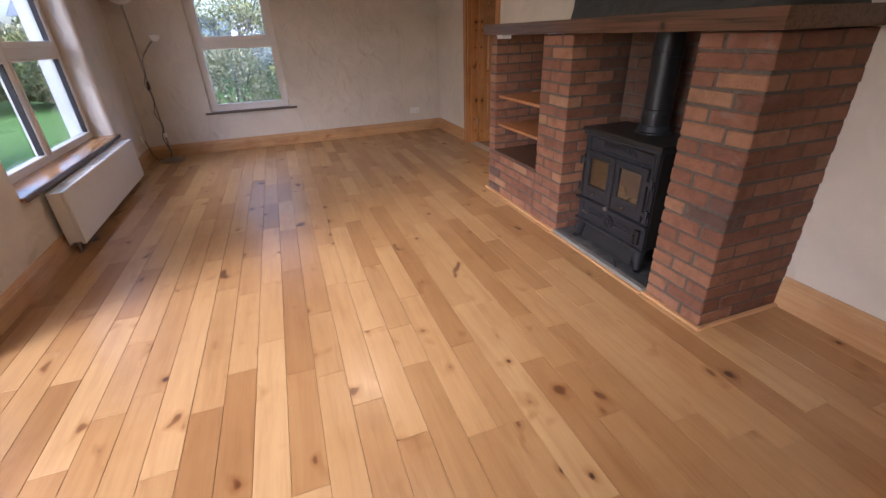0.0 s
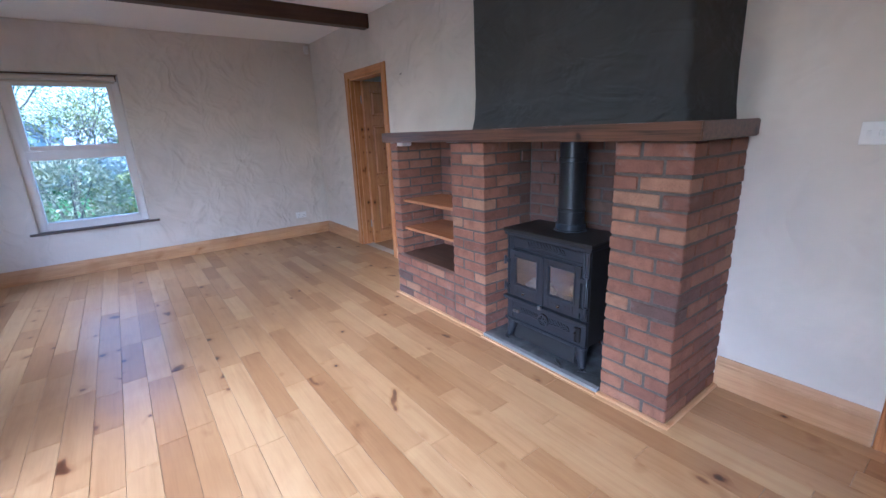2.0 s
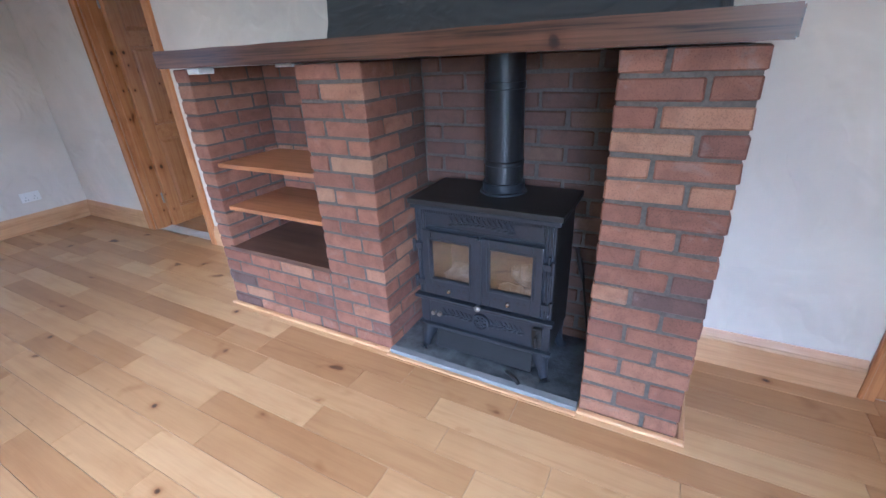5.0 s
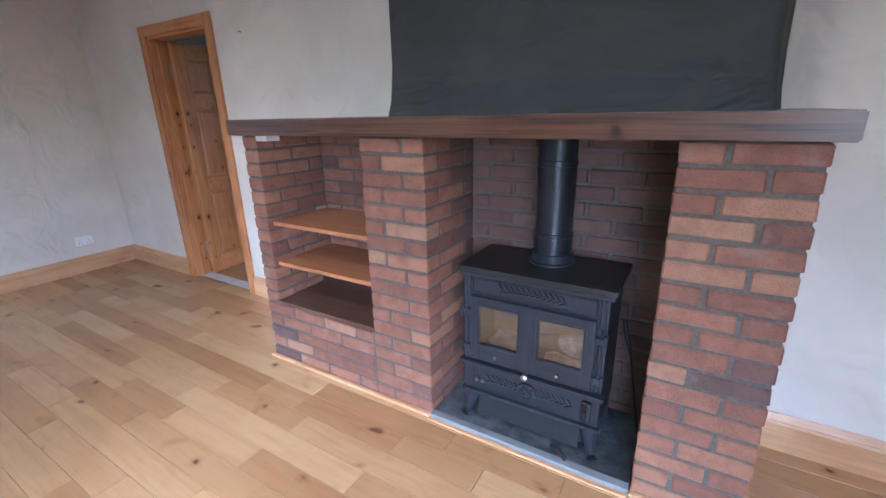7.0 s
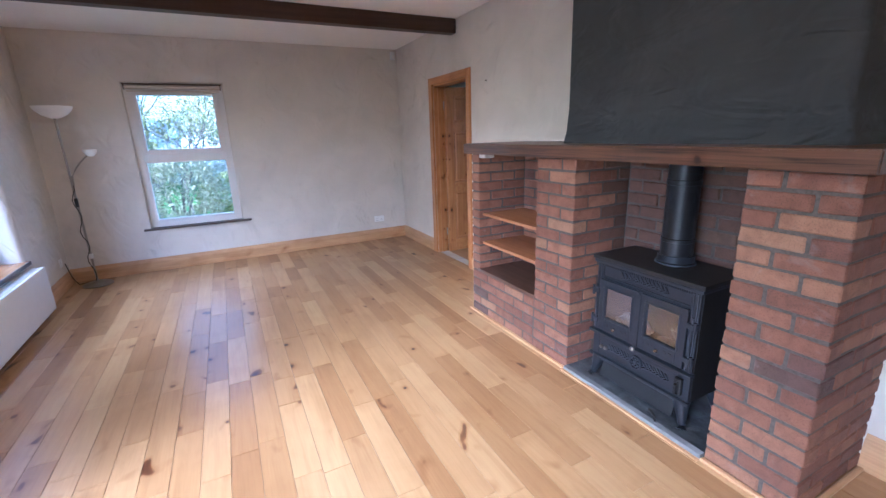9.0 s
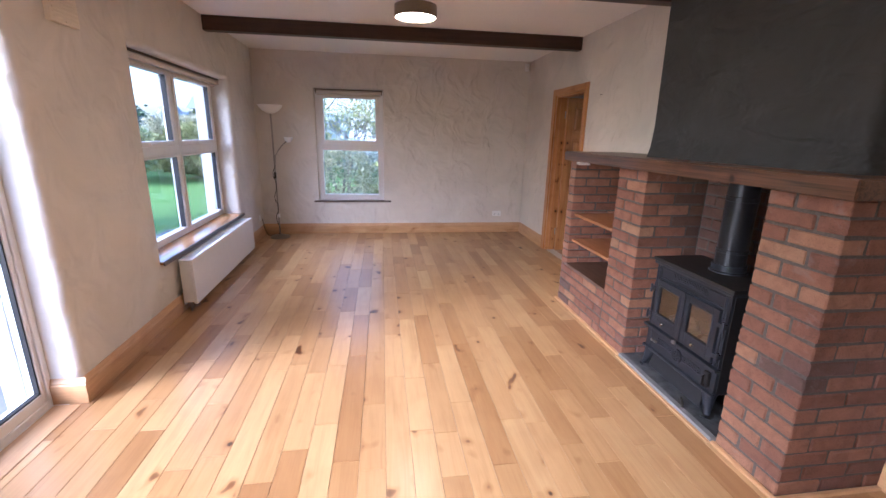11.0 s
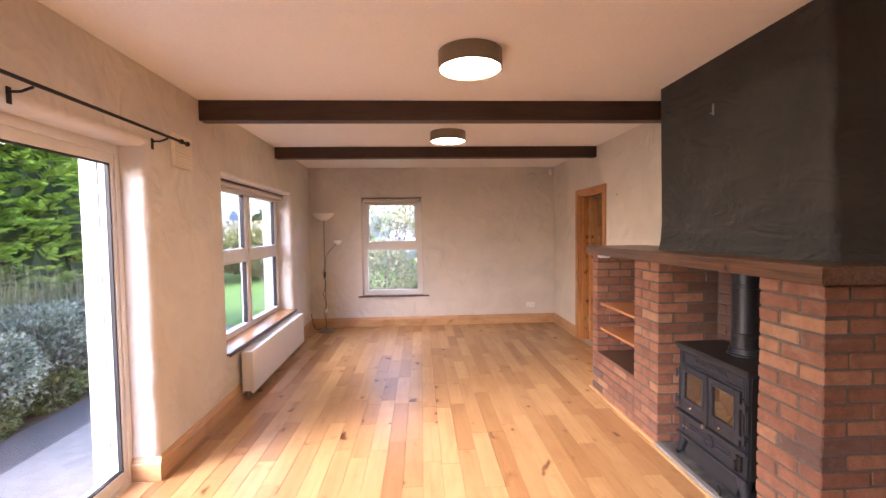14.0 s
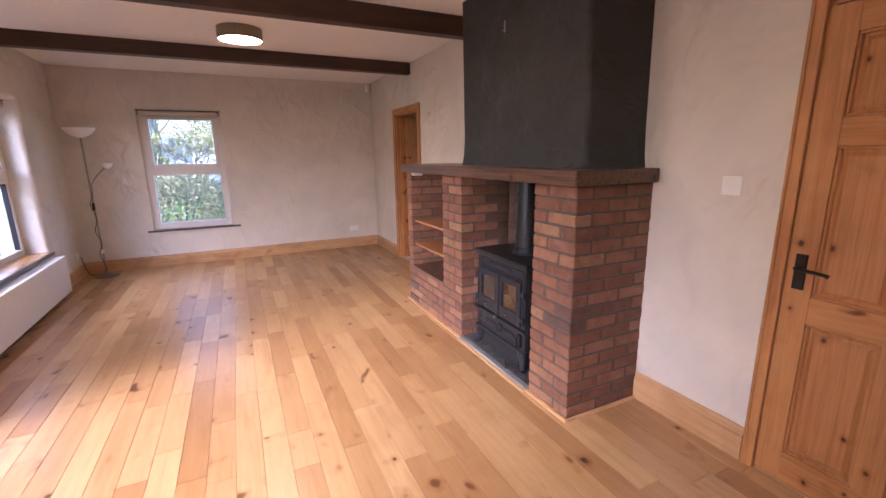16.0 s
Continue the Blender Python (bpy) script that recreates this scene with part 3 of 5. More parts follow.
# patio door
pd = thing("patio_door_1", (LW - 0.2, 2.3, 0.0), "white plastic glazed patio door onto a concrete path", "patio door", kind="structure")
xa, xb = LW - 0.265, LW - 0.16
bars("p", (("door_frame", (xa, xb, 3.135, 3.20, 0.0, 2.13)), ("door_frame", (xa, xb, 0.42, 0.50, 0.0, 2.13)), ("door_frame", (xa, xb, 0.50, 3.135, 2.055, 2.13)), ("door_frame", (xa, xb, 0.50, 3.135, -0.02, 0.035))), M_UPVC, pd, True)
# Nearest panel is unseen; the opening is widened to 0.45 for more daylight.
for y0, y1, dx in ((2.25, 3.135, 0.0), (1.38, 2.29, -0.045), (0.50, 1.42, 0.0)):
    x0, x1 = xa + 0.05 + dx, xb - 0.01 + dx
    leaf = part("door_leaf", box(x0, x1, y0, y0 + 0.065, 0.035, 2.055, 0.006, 2), M_UPVC, pd, skew=True)
    part("stile", box(x0, x1, y1 - 0.025, y1, 0.035, 2.055, 0.006, 2), M_UPVC, leaf, skew=True)
    part("rail", box(x0, x1, y0 + 0.065, y1 - 0.025, 0.035, 0.095, 0.006, 2), M_UPVC, leaf, skew=True)
    part("rail", box(x0, x1, y0 + 0.065, y1 - 0.025, 1.995, 2.055, 0.006, 2), M_UPVC, leaf, skew=True)
    a, b, c, d = y0 + 0.065, y1 - 0.025, 0.095, 1.995
    for s in ((a, a + 0.009, c, d), (b - 0.009, b, c, d), (a + 0.009, b - 0.009, c, c + 0.009), (a + 0.009, b - 0.009, d - 0.009, d)):
        part("seal", box(x0 + 0.012, x1 - 0.008, *s), M_SEAL, leaf, "black rubber seal", skew=True)
    pane(x0 + 0.018, x0 + 0.024, a + 0.009, b - 0.009, c + 0.009, d - 0.009, leaf, True)

# ---- curtain rod, vent, radiator, lamp ----
rod = thing("curtain_rod", (LW + 0.1, 2.3, 2.18), "thin black iron curtain rod on brackets over the patio door", "curtain rod")
part("rod", tube(((LW + 0.10, 0.3, 2.185), (LW + 0.10, 3.46, 2.18)), 0.009, 12), M_RODM, rod, skew=True, smooth=True)
part("finial", lathe(((0.0, 0), (0.016, 0.004), (0.018, 0.015), (0.012, 0.03), (0.0, 0.035)), (LW + 0.10, 3.46, 2.18), 14, "y"), M_RODM, rod, skew=True, smooth=True)
for y in (0.4, 1.34, 2.28, 3.24):
    part("bracket", tube(((LW, y, 2.15), (LW + 0.05, y, 2.15), (LW + 0.10, y, 2.168)), 0.006, 8), M_RODM, rod, skew=True)
    part("wall_plate", box(LW, LW + 0.006, y - 0.012, y + 0.012, 2.10, 2.17, 0.002), M_RODM, rod, skew=True)
part("ring", lathe(((0.012, -0.004), (0.017, -0.004), (0.017, 0.004), (0.012, 0.004)), (LW + 0.10, 3.40, 2.181), 14, "y"), M_RODM, rod, skew=True)

vent = thing("wall_vent", (LW, 3.565, 2.14), "cream plastic louvred wall vent under the rod end", "vent")
part("vent_frame", box(LW, LW + 0.03, 3.45, 3.68, 2.03, 2.255, 0.006, 2), M_VENT, vent, skew=True)
for i in range(9):
    z = 2.048 + i * 0.0215
    part("slat", box(LW + 0.03, LW + 0.037, 3.465, 3.665, z, z + 0.013, 0.003), M_VENT, vent, skew=True)
part("pull_tab", box(LW + 0.03, LW + 0.04, 3.555, 3.575, 2.036, 2.046, 0.002), M_VENT, vent, skew=True)

rad = thing("radiator", (LW + 0.07, 5.3, 0.07), "white panel radiator fixed below the window", "radiator")
RY0, RY1, RZ0, RZ1 = 4.42, 6.28, 0.072, 0.465
part("front_panel", box(LW + 0.115, LW + 0.142, RY0, RY1, RZ0, RZ1, 0.008, 3), M_RAD, rad, skew=True)
part("back_panel", box(LW + 0.035, LW + 0.05, RY0, RY1, RZ0, RZ1, 0.005, 2), M_RAD, rad, skew=True)
bm = bmesh.new()
for i in range(60):
    y = RY0 + 0.03 + i * (RY1 - RY0 - 0.06) / 59
    box(LW + 0.05, LW + 0.115, y - 0.003, y + 0.003, RZ0 + 0.03, RZ1 - 0.015, 0, 1, bm)
tagged(part("fins", bm, M_RADIN, rad, "grey metal fins", skew=True), kind="stuff")
for i in range(46):
    y = RY0 + 0.02 + i * (RY1 - RY0 - 0.04) / 45
    part("grille_bar", box(LW + 0.052, LW + 0.113, y - 0.008, y + 0.008, RZ1 - 0.012, RZ1 - 0.004), M_RAD, rad, skew=True)
for y in (RY0, RY1 - 0.004):
    part("side_panel", box(LW + 0.045, LW + 0.117, y - 0.002, y + 0.006, RZ0 + 0.02, RZ1 - 0.003, 0.002), M_RAD, rad, skew=True)
for y in (RY0 + 0.035, RY1 - 0.035):
    part("pipe", tube(((LW + 0.075, y, -0.01), (LW + 0.075, y, RZ0 + 0.04)), 0.0075, 10), M_STEEL, rad, skew=True, smooth=True)
    part("valve", lathe(((0.0, 0.0), (0.013, 0.0), (0.015, 0.02), (0.011, 0.05), (0.0, 0.052)), (LW + 0.075, y, 0.03), 14), M_STEEL, rad, skew=True, smooth=True)
for y in (4.8, 5.9):
    part("wall_bracket", box(LW, LW + 0.036, y - 0.02, y + 0.02, 0.15, 0.40, 0.003), M_RAD, rad, skew=True)

LX, LY = -1.48, 7.16
lamp = thing("floor_lamp", (LX, LY, 0), "brushed steel uplighter floor lamp with side reading arm, unlit", "floor lamp")
part("base", lathe(((0.0, 0), (0.135, 0), (0.137, 0.012), (0.12, 0.024), (0.05, 0.034), (0.02, 0.045), (0.0, 0.046)), (LX, LY, 0), 36), M_STEEL, lamp, smooth=True)
part("pole", tube(((LX, LY, 0.04), (LX - 0.005, LY, 1.74)), 0.011, 12), M_STEEL, lamp, smooth=True)
part("collar", lathe(((0.0, 0), (0.02, 0), (0.022, 0.05), (0.0, 0.052)), (LX, LY, 0.30), 16), M_PLASTIC, lamp, "white cable clip", smooth=True)
part("shade", lathe(((0.02, 1.74), (0.05, 1.748), (0.10, 1.775), (0.145, 1.82), (0.162, 1.855), (0.158, 1.855), (0.14, 1.823), (0.095, 1.78), (0.04, 1.757), (0.0, 1.755)), (LX - 0.005, LY, 0), 40), M_SHADE, lamp, "frosted white glass bowl", smooth=True)
arm = [(LX + 0.012, LY - 0.02, 1.08), (LX + 0.02, LY - 0.03, 1.17), (LX + 0.07, LY - 0.05, 1.25), (LX + 0.13, LY - 0.06, 1.32), (LX + 0.19, LY - 0.07, 1.375)]
part("reading_arm", tube(arm, 0.008, 10), M_STEEL, lamp, smooth=True)
part("reading_shade", lathe(((0.014, -0.02), (0.03, -0.012), (0.055, 0.02), (0.062, 0.05), (0.058, 0.05), (0.03, 0.0), (0.0, -0.005)), (LX + 0.225, LY - 0.08, 1.385), 28), M_SHADE, lamp, "small white shade", smooth=True)
part("switch_box", box(LX - 0.014, LX + 0.014, LY - 0.038, LY - 0.008, 0.86, 0.95, 0.008, 3), M_SEAL, lamp, "black dimmer box")
cab = [(LX - 0.01 + 0.022 * math.sin(i * 1.1), LY - 0.02 + 0.01 * math.cos(i * 1.7), 0.05 + i * 0.055) for i in range(20)]
part("cable", tube(cab, 0.0042, 8), M_SEAL, lamp, "black cable wound along the pole", smooth=True)
part("cable", tube([(LX, LY + 0.1, 0.012), (LX - 0.1, LY + 0.14, 0.006), (LX - 0.19, LY + 0.1, 0.006), (LX - 0.22, LY + 0.06, 0.1), (LX - 0.245, LY + 0.04, 0.27)], 0.0045, 8), M_SEAL, lamp, smooth=True)


def socket(name, at, w, h, face, label, category, skew=False, toggles=2):
    x, y, z = at
    th = thing(name, at, label, category)
    if face == "-y":
        part("face_plate", box(x - w / 2, x + w / 2, y - 0.010, y, z - h / 2, z + h / 2, 0.004, 2), M_PLASTIC, th)
        for i in range(toggles):
            xx = x + (i - (toggles - 1) / 2) * w * 0.45
            part("rocker", box(xx - 0.007, xx + 0.007, y - 0.014, y - 0.010, z + h * 0.12, z + h * 0.36, 0.002), M_PLASTIC, th)
            for dx, dz in ((0, 0.0), (-0.011, -0.024), (0.011, -0.024)):
                part("pin_slot", box(xx + dx - 0.0025, xx + dx + 0.0025, y - 0.0108, y - 0.0100, z + dz - 0.004, z + dz + 0.004), M_SEAL, th)
    else:
        s = -1 if face == "-x" else 1
        a, b = sorted((x, x + s * 0.010))
        part("face_plate", box(a, b, y - w / 2, y + w / 2, z - h / 2, z + h / 2, 0.004, 2), M_PLASTIC, th, skew=skew)
        a, b = sorted((x + s * 0.010, x + s * 0.015))
        for i in range(toggles):
            yy = y + (i - (toggles - 1) / 2) * w * 0.4
            part("rocker", box(a, b, yy - 0.006, yy + 0.006, z - 0.012, z + 0.012, 0.002), M_PLASTIC, th, skew=skew)


socket("wall_socket", (1.845, FAR, 0.305), 0.146, 0.086, "-y", "white double wall socket above the skirting", "socket")
socket("wall_socket", (LW, 7.17, 0.285), 0.086, 0.086, "+x", "white single wall socket beside the lamp", "socket", True, 1)
socket("light_switch", (RIGHT, 1.685, 1.318), 0.088, 0.088, "-x", "white two-gang light switch beside the door", "light switch")
pir = thing("alarm_sensor", (2.2, FAR - 0.03, 2.53), "white alarm motion sensor in the ceiling corner", "sensor")
part("body", box(2.16, 2.215, FAR - 0.05, FAR - 0.002, 2.46, 2.56, 0.01, 3), M_PLASTIC, pir)
part("lens", box(2.166, 2.209, FAR - 0.054, FAR - 0.049, 2.47, 2.515, 0.002), M_SHADE, pir)
hook = thing("picture_hook", (1.85, 3.04, 2.27), "small metal hook screwed into the dark chimney breast", "hook")
part("plate", box(1.846, 1.8535, 3.005, 3.017, 2.255, 2.325, 0.001), M_STEEL, hook)
part("hook_bar", tube(((1.846, 3.011, 2.265), (1.836, 3.011, 2.26), (1.832, 3.011, 2.27)), 0.002, 6), M_STEEL, hook)
nail = tagged(part("wall_nail", tube(((RIGHT, 5.117, 1.942), (RIGHT - 0.02, 5.117, 1.944)), 0.003, 6), M_RODM), "small dark nail sticking out of the plaster", "nail")

# ceiling lights
# The light at 0.95 is unseen, added to brighten the near floor and door.
for y in (0.95, 2.95, 4.95):
    x = 0.33
    cl = thing("ceiling_light", (x, y, CEIL), "round flush ceiling light with brass-brown band, lit warm", "ceiling light", "ceiling lights")
    part("band", lathe(((0.178, CEIL - 0.098), (0.187, CEIL - 0.10), (0.187, CEIL), (0.175, CEIL), (0.175, CEIL - 0.085), (0.178, CEIL - 0.098)), (x, y, 0), 48, cap=False), M_BRASS, cl, smooth=True)
    part("diffuser", lathe(((0.0, CEIL - 0.094), (0.12, CEIL - 0.094), (0.1745, CEIL - 0.088), (0.1745, CEIL - 0.06), (0.0, CEIL - 0.06)), (x, y, 0), 48), M_LAMP, cl, "glowing warm white diffuser", smooth=True)

# ---- doors ----


def panel_door(name, at, turn, label, width=0.76, handle=True):
    """A panelled pine door leaf; its own x runs along the width, y is its thickness."""
    th = thing(name, at, label, "door", kind="structure")
    th.rotation_euler = (0, 0, radians(turn))
    ORIGIN[th.name] = Vector((0, 0, 0))
    H, T, st = 2.0, 0.04, 0.10
    zs = ((0.0, 0.155), (0.765, 0.88), (1.49, 1.595), (1.895, 2.0))
    for x0, x1 in ((0, st), (width - st, width)):
        part("stile", box(x0, x1, 0, T, 0.006, H, 0.002), M_PINE_Z, th)
    for z0, z1 in zs:
        part("rail", box(st, width - st, 0.0005, T - 0.0005, max(z0, 0.006), z1, 0.001), M_PINE_R, th)
    mid = width / 2
    for (a, z0), (z1, b) in zip(zs, zs[1:]):
        part("muntin", box(mid - 0.045, mid + 0.045, 0.001, T - 0.001, z0, z1), M_PINE_Z, th)
        for x0, x1 in ((st, mid - 0.045), (mid + 0.045, width - st)):
            pn = part("panel", box(x0, x1, 0.018, T - 0.018, z0, z1), M_PINE_D, th)
            bm = bmesh.new()
            for ys in (0.018, T - 0.018):
                out = 0.007 if ys < T / 2 else T - 0.007
                ro = [bm.verts.new(c) for c in ((x0 + 0.022, ys, z0 + 0.022), (x1 - 0.022, ys, z0 + 0.022), (x1 - 0.022, ys, z1 - 0.022), (x0 + 0.022, ys, z1 - 0.022))]
                ri = [bm.verts.new(c) for c in ((x0 + 0.038, out, z0 + 0.038), (x1 - 0.038, out, z0 + 0.038), (x1 - 0.038, out, z1 - 0.038), (x0 + 0.038, out, z1 - 0.038))]
                for i in range(4):
                    bm.faces.new((ro[i], ro[(i + 1) % 4], ri[(i + 1) % 4], ri[i]))
                bm.faces.new(ri)
            part("raised_field", bm, M_PINE_D, pn)
            for c in ((x0, x1, z0, z0 + 0.012), (x0, x1, z1 - 0.012, z1), (x0, x0 + 0.012, z0 + 0.012, z1 - 0.012), (x1 - 0.012, x1, z0 + 0.012, z1 - 0.012)):
                part("moulding", box(c[0], c[1], 0.006, T - 0.006, c[2], c[3], 0.003), M_PINE_D, pn)
    if handle:
        hp = part("handle_plate", box(0.03, 0.072, -0.007, 0, 0.905, 1.055, 0.002), M_RODM, th, "black iron back plate")
        part("lever", tube(((0.051, 0, 1.0), (0.051, -0.045, 1.0), (0.07, -0.05, 1.0), (0.15, -0.05, 0.995), (0.165, -0.045, 0.99)), [0.008, 0.008, 0.008, 0.007, 0.009], 10), M_RODM, hp, "black iron lever handle", smooth=True)
        part("keyhole", lathe(((0.0, 0), (0.006, 0), (0.006, 0.002), (0.0, 0.002)), (0.051, -0.0085, 0.935), 12, "y"), M_IRONT, hp)
    return th


def casing(name, y0, y1, h, w=0.07):
    th = thing(name, (RIGHT, y0, 0), "varnished knotty pine door lining and architrave", "door frame", kind="structure")
    x0 = RIGHT - 0.022
    part("architrave", box(x0, RIGHT, y0 - w, y0 + 0.004, 0, h + w, 0.005, 2), M_PINE_Z, th)
    part("architrave", box(x0, RIGHT, y1 - 0.004, y1 + w, 0, h + w, 0.005, 2), M_PINE_Z, th)
    part("architrave", box(x0 + 0.001, RIGHT, y0 + 0.004, y1 - 0.004, h - 0.004, h + w - 0.001, 0.005, 2), M_PINE_R, th)
    part("bead", box(x0 - 0.006, x0, y0 - w + 0.004, y0 - w + 0.018, 0, h + w - 0.004, 0.003), M_PINE_Z, th)
    part("bead", box(x0 - 0.006, x0, y1 + w - 0.018, y1 + w - 0.004, 0, h + w - 0.004, 0.003), M_PINE_Z, th)
    part("lining", box(RIGHT + 0.001, RIGHT + 0.135, y0, y0 + 0.025, 0, h, 0.002), M_PINE_Z, th)
    part("lining", box(RIGHT + 0.001, RIGHT + 0.135, y1 - 0.025, y1, 0, h, 0.002), M_PINE_Z, th)
    part("lining", box(RIGHT + 0.001, RIGHT + 0.135, y0 + 0.025, y1 - 0.025, h - 0.025, h, 0.002), M_PINE_R, th)
    for yy in (y0 + 0.025, y1 - 0.037):
        part("stop", box(RIGHT + 0.045, RIGHT + 0.085, yy, yy + 0.012, 0, h - 0.025, 0.002), M_PINE_Z, th)
    return th


casing("door_frame_1", *DOOR_A)
casing("door_frame_2", *DOOR_B, w=0.05)
panel_door("door_1", (RIGHT + 0.125, 6.205, 0), 3, "pine panelled door standing open into the passage", handle=False)
for z in (0.22, 1.75):
    hg = tagged(part("door_hinge", lathe(((0.0, 0), (0.007, 0), (0.007, 0.09), (0.0, 0.09)), (RIGHT + 0.118, 6.252, z), 10), M_STEEL), "steel butt hinge of the open pine door", "hinge", kind="structure")
panel_door("door_2", (RIGHT - 0.004, 1.418, 0), -90, "closed knotty pine panelled door with black lever handle", width=0.768)

# ---- fireplace ----
fp = thing("brick_fireplace", (1.95, 3.3, 0), "red brick fireplace surround with stove opening and shelf niche", "fireplace")
C, J = 0.0731, 0.012
BRICKS = {}


def brick(x0, x1, y0, y1, k, jitter=0.0018, material=None):
    """One brick on shared mesh data; four worn versions of each size."""
    material = material or M_BRICK
    sx, sy, r = round(x1 - x0, 3), round(y1 - y0, 3), random.uniform
    key = (sx, sy, random.randrange(4), material.name)
    if key not in BRICKS:
        bm = box(-sx / 2, sx / 2, -sy / 2, sy / 2, -(C - J) / 2, (C - J) / 2, 0.005)
        for v in bm.verts:
            v.co += Vector((r(-0.0016, 0.0016), r(-0.0022, 0.0022), r(-0.0026, 0.0026)))
        me = bpy.data.meshes.new("brick")
        bm.to_mesh(me)
        bm.free()
        me.materials.append(material)
        BRICKS[key] = me
    ob = new("brick", BRICKS[key])
    ob.parent = fp
    ob.location = Vector(((x0 + x1) / 2 + r(-jitter, jitter), (y0 + y1) / 2 + r(-jitter, jitter), k * C + C / 2)) - ORIGIN[fp.name]
    ob.rotation_euler = (r(-0.010, 0.010), r(-0.008, 0.008), r(-0.008, 0.008))


def run(a, b, start):
    """Stretchers from a to b, the first of length start."""
    out, p, ln = [], a, start
    while p < b - 0.03:
        q = min(p + ln, b)
        if b - q < 0.035:
            q = b
        out.append((p, q))
        p, ln = q + J, 0.218
    return out


XF, XB = 1.70, 2.14
core = (("mortar", (XF + 0.006, RIGHT, 2.111, 2.444, 0, 1.31)), ("mortar", (XF + 0.006, XB + 0.006, 3.351, 3.674, 0, 1.31)),
        ("mortar", (XF + 0.006, XB + 0.006, 4.386, 4.484, 0, 1.31)), ("mortar", (XF + 0.006, XB + 0.006, 3.674, 4.386, 0, 0.36)),
        ("mortar", (XB + 0.006, RIGHT - 0.001, 2.444, 4.484, 0, 1.31)))
for nme, c in core:
    part(nme, box(*c), M_MORTAR, fp, "grey cement mortar")
for k in range(18):
    odd = (17 - k) % 2
    h, s = 0.107, 0.218
    # right-hand pier
    if not odd:
        brick(XF, XF + s, 2.45 - h - 0.010, 2.45, k)
        brick(XF, XF + h, 2.105, 2.45 - h - 0.010 - J, k)
        side = [(XF + h + J, XF + h + J + s), (XF + h + 2 * J + s, RIGHT)]
    else:
        brick(XF, XF + h, 2.45 - s - 0.003, 2.45, k)
        brick(XF, XF + s, 2.105, 2.45 - s - 0.003 - J, k)
        side = [(XF + s + J, XF + 2 * s + J), (XF + 2 * s + 2 * J, RIGHT)]
    for a, b in side:
        brick(a, b, 2.105, 2.105 + h, k)
    # middle pier
    if odd:
        brick(XF, XF + h, 3.345, 3.345 + s, k)
        brick(XF, XF + h, 3.345 + s + J, 3.68, k)
        side = run(XF + h + J, XB, s)
    else:
        brick(XF, XF + s, 3.345, 3.345 + h, k)
        brick(XF, XF + h, 3.345 + h + J, 3.68, k)
        side = run(XF + s + J, XB, s)
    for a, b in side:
        brick(a, b, 3.345, 3.345 + h, k, 0.0018, M_RECESS if a > XF + 0.15 else M_BRICK)
    # left pier, above the low wall
    if k >= 5:
        for a, b in run(XF, XB, s if odd else h):
            brick(a, b, 4.38, 4.49, k)
        for a, b in run(3.68, 4.38, s if odd else h):
            brick(XB, XB + 0.1, a, b, k)
    else:
        for a, b in run(3.68 + J, 4.49, h if odd else s):
            brick(XF, XF + h, a, b, k)
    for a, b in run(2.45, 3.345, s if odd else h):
        brick(XB, XB + 0.1, a, b, k, 0.004, M_RECESS)
part("hearth_edge", box(1.676, 1.712, 2.455, 3.343, 0, 0.0275, 0.003, 2), M_CONC, fp, "pale grey cement edge of the hearth")
part("hearth_slab", box(1.7125, XB, 2.455, 3.343, 0, 0.026, 0.004, 2), M_SLATE, fp, "dark worn slate hearth")
part("packing_block", box(1.705, 1.79, 4.30, 4.40, 1.285, 1.3145, 0.004), M_PLASTIC, fp, "white packing piece under the mantel")

part("packing_block", box(2.02, 2.10, 4.02, 4.14, 1.298, 1.3145, 0.003), M_PLASTIC, fp, "white packing piece under the mantel")

# mantel: rough-sawn board with an uneven arris
bm = box(1.655, RIGHT - 0.002, 2.07, 4.54, 1.3155, 1.392)
for ax, n in ((1, 40),):
    es = [e for e in bm.edges if abs(e.verts[0].co.y - e.verts[1].co.y) > 1]
    bmesh.ops.subdivide_edges(bm, edges=es, cuts=n)
for v in bm.verts:
    if v.co.x < 1.7:
        v.co.x += 0.006 * noise.noise(Vector((v.co.y * 3, v.co.z * 30, 0)))
        v.co.z += 0.003 * noise.noise(Vector((v.co.y * 5, 7, v.co.z * 20)))
bmesh.ops.bevel(bm, geom=[e for e in bm.edges if e.calc_face_angle(0) > 1.0], offset=0.005, segments=2, affect="EDGES")
tagged(part("mantel_shelf", bm, M_MANTEL, smooth=True), "dark-stained rough timber mantel across the brick piers", "mantel")

for z, dpt in ((0.853, 0.03), (0.618, 0.03)):
    sh = tagged(part("shelf_board", box(XF + dpt, XB, 3.676, 4.379, z - 0.022, z, 0.003, 2), M_SHELF), "brown pine shelf board in the brick niche", "shelf", "niche shelves")
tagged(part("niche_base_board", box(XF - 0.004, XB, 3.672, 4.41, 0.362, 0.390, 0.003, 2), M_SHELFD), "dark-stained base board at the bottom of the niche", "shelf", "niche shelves")

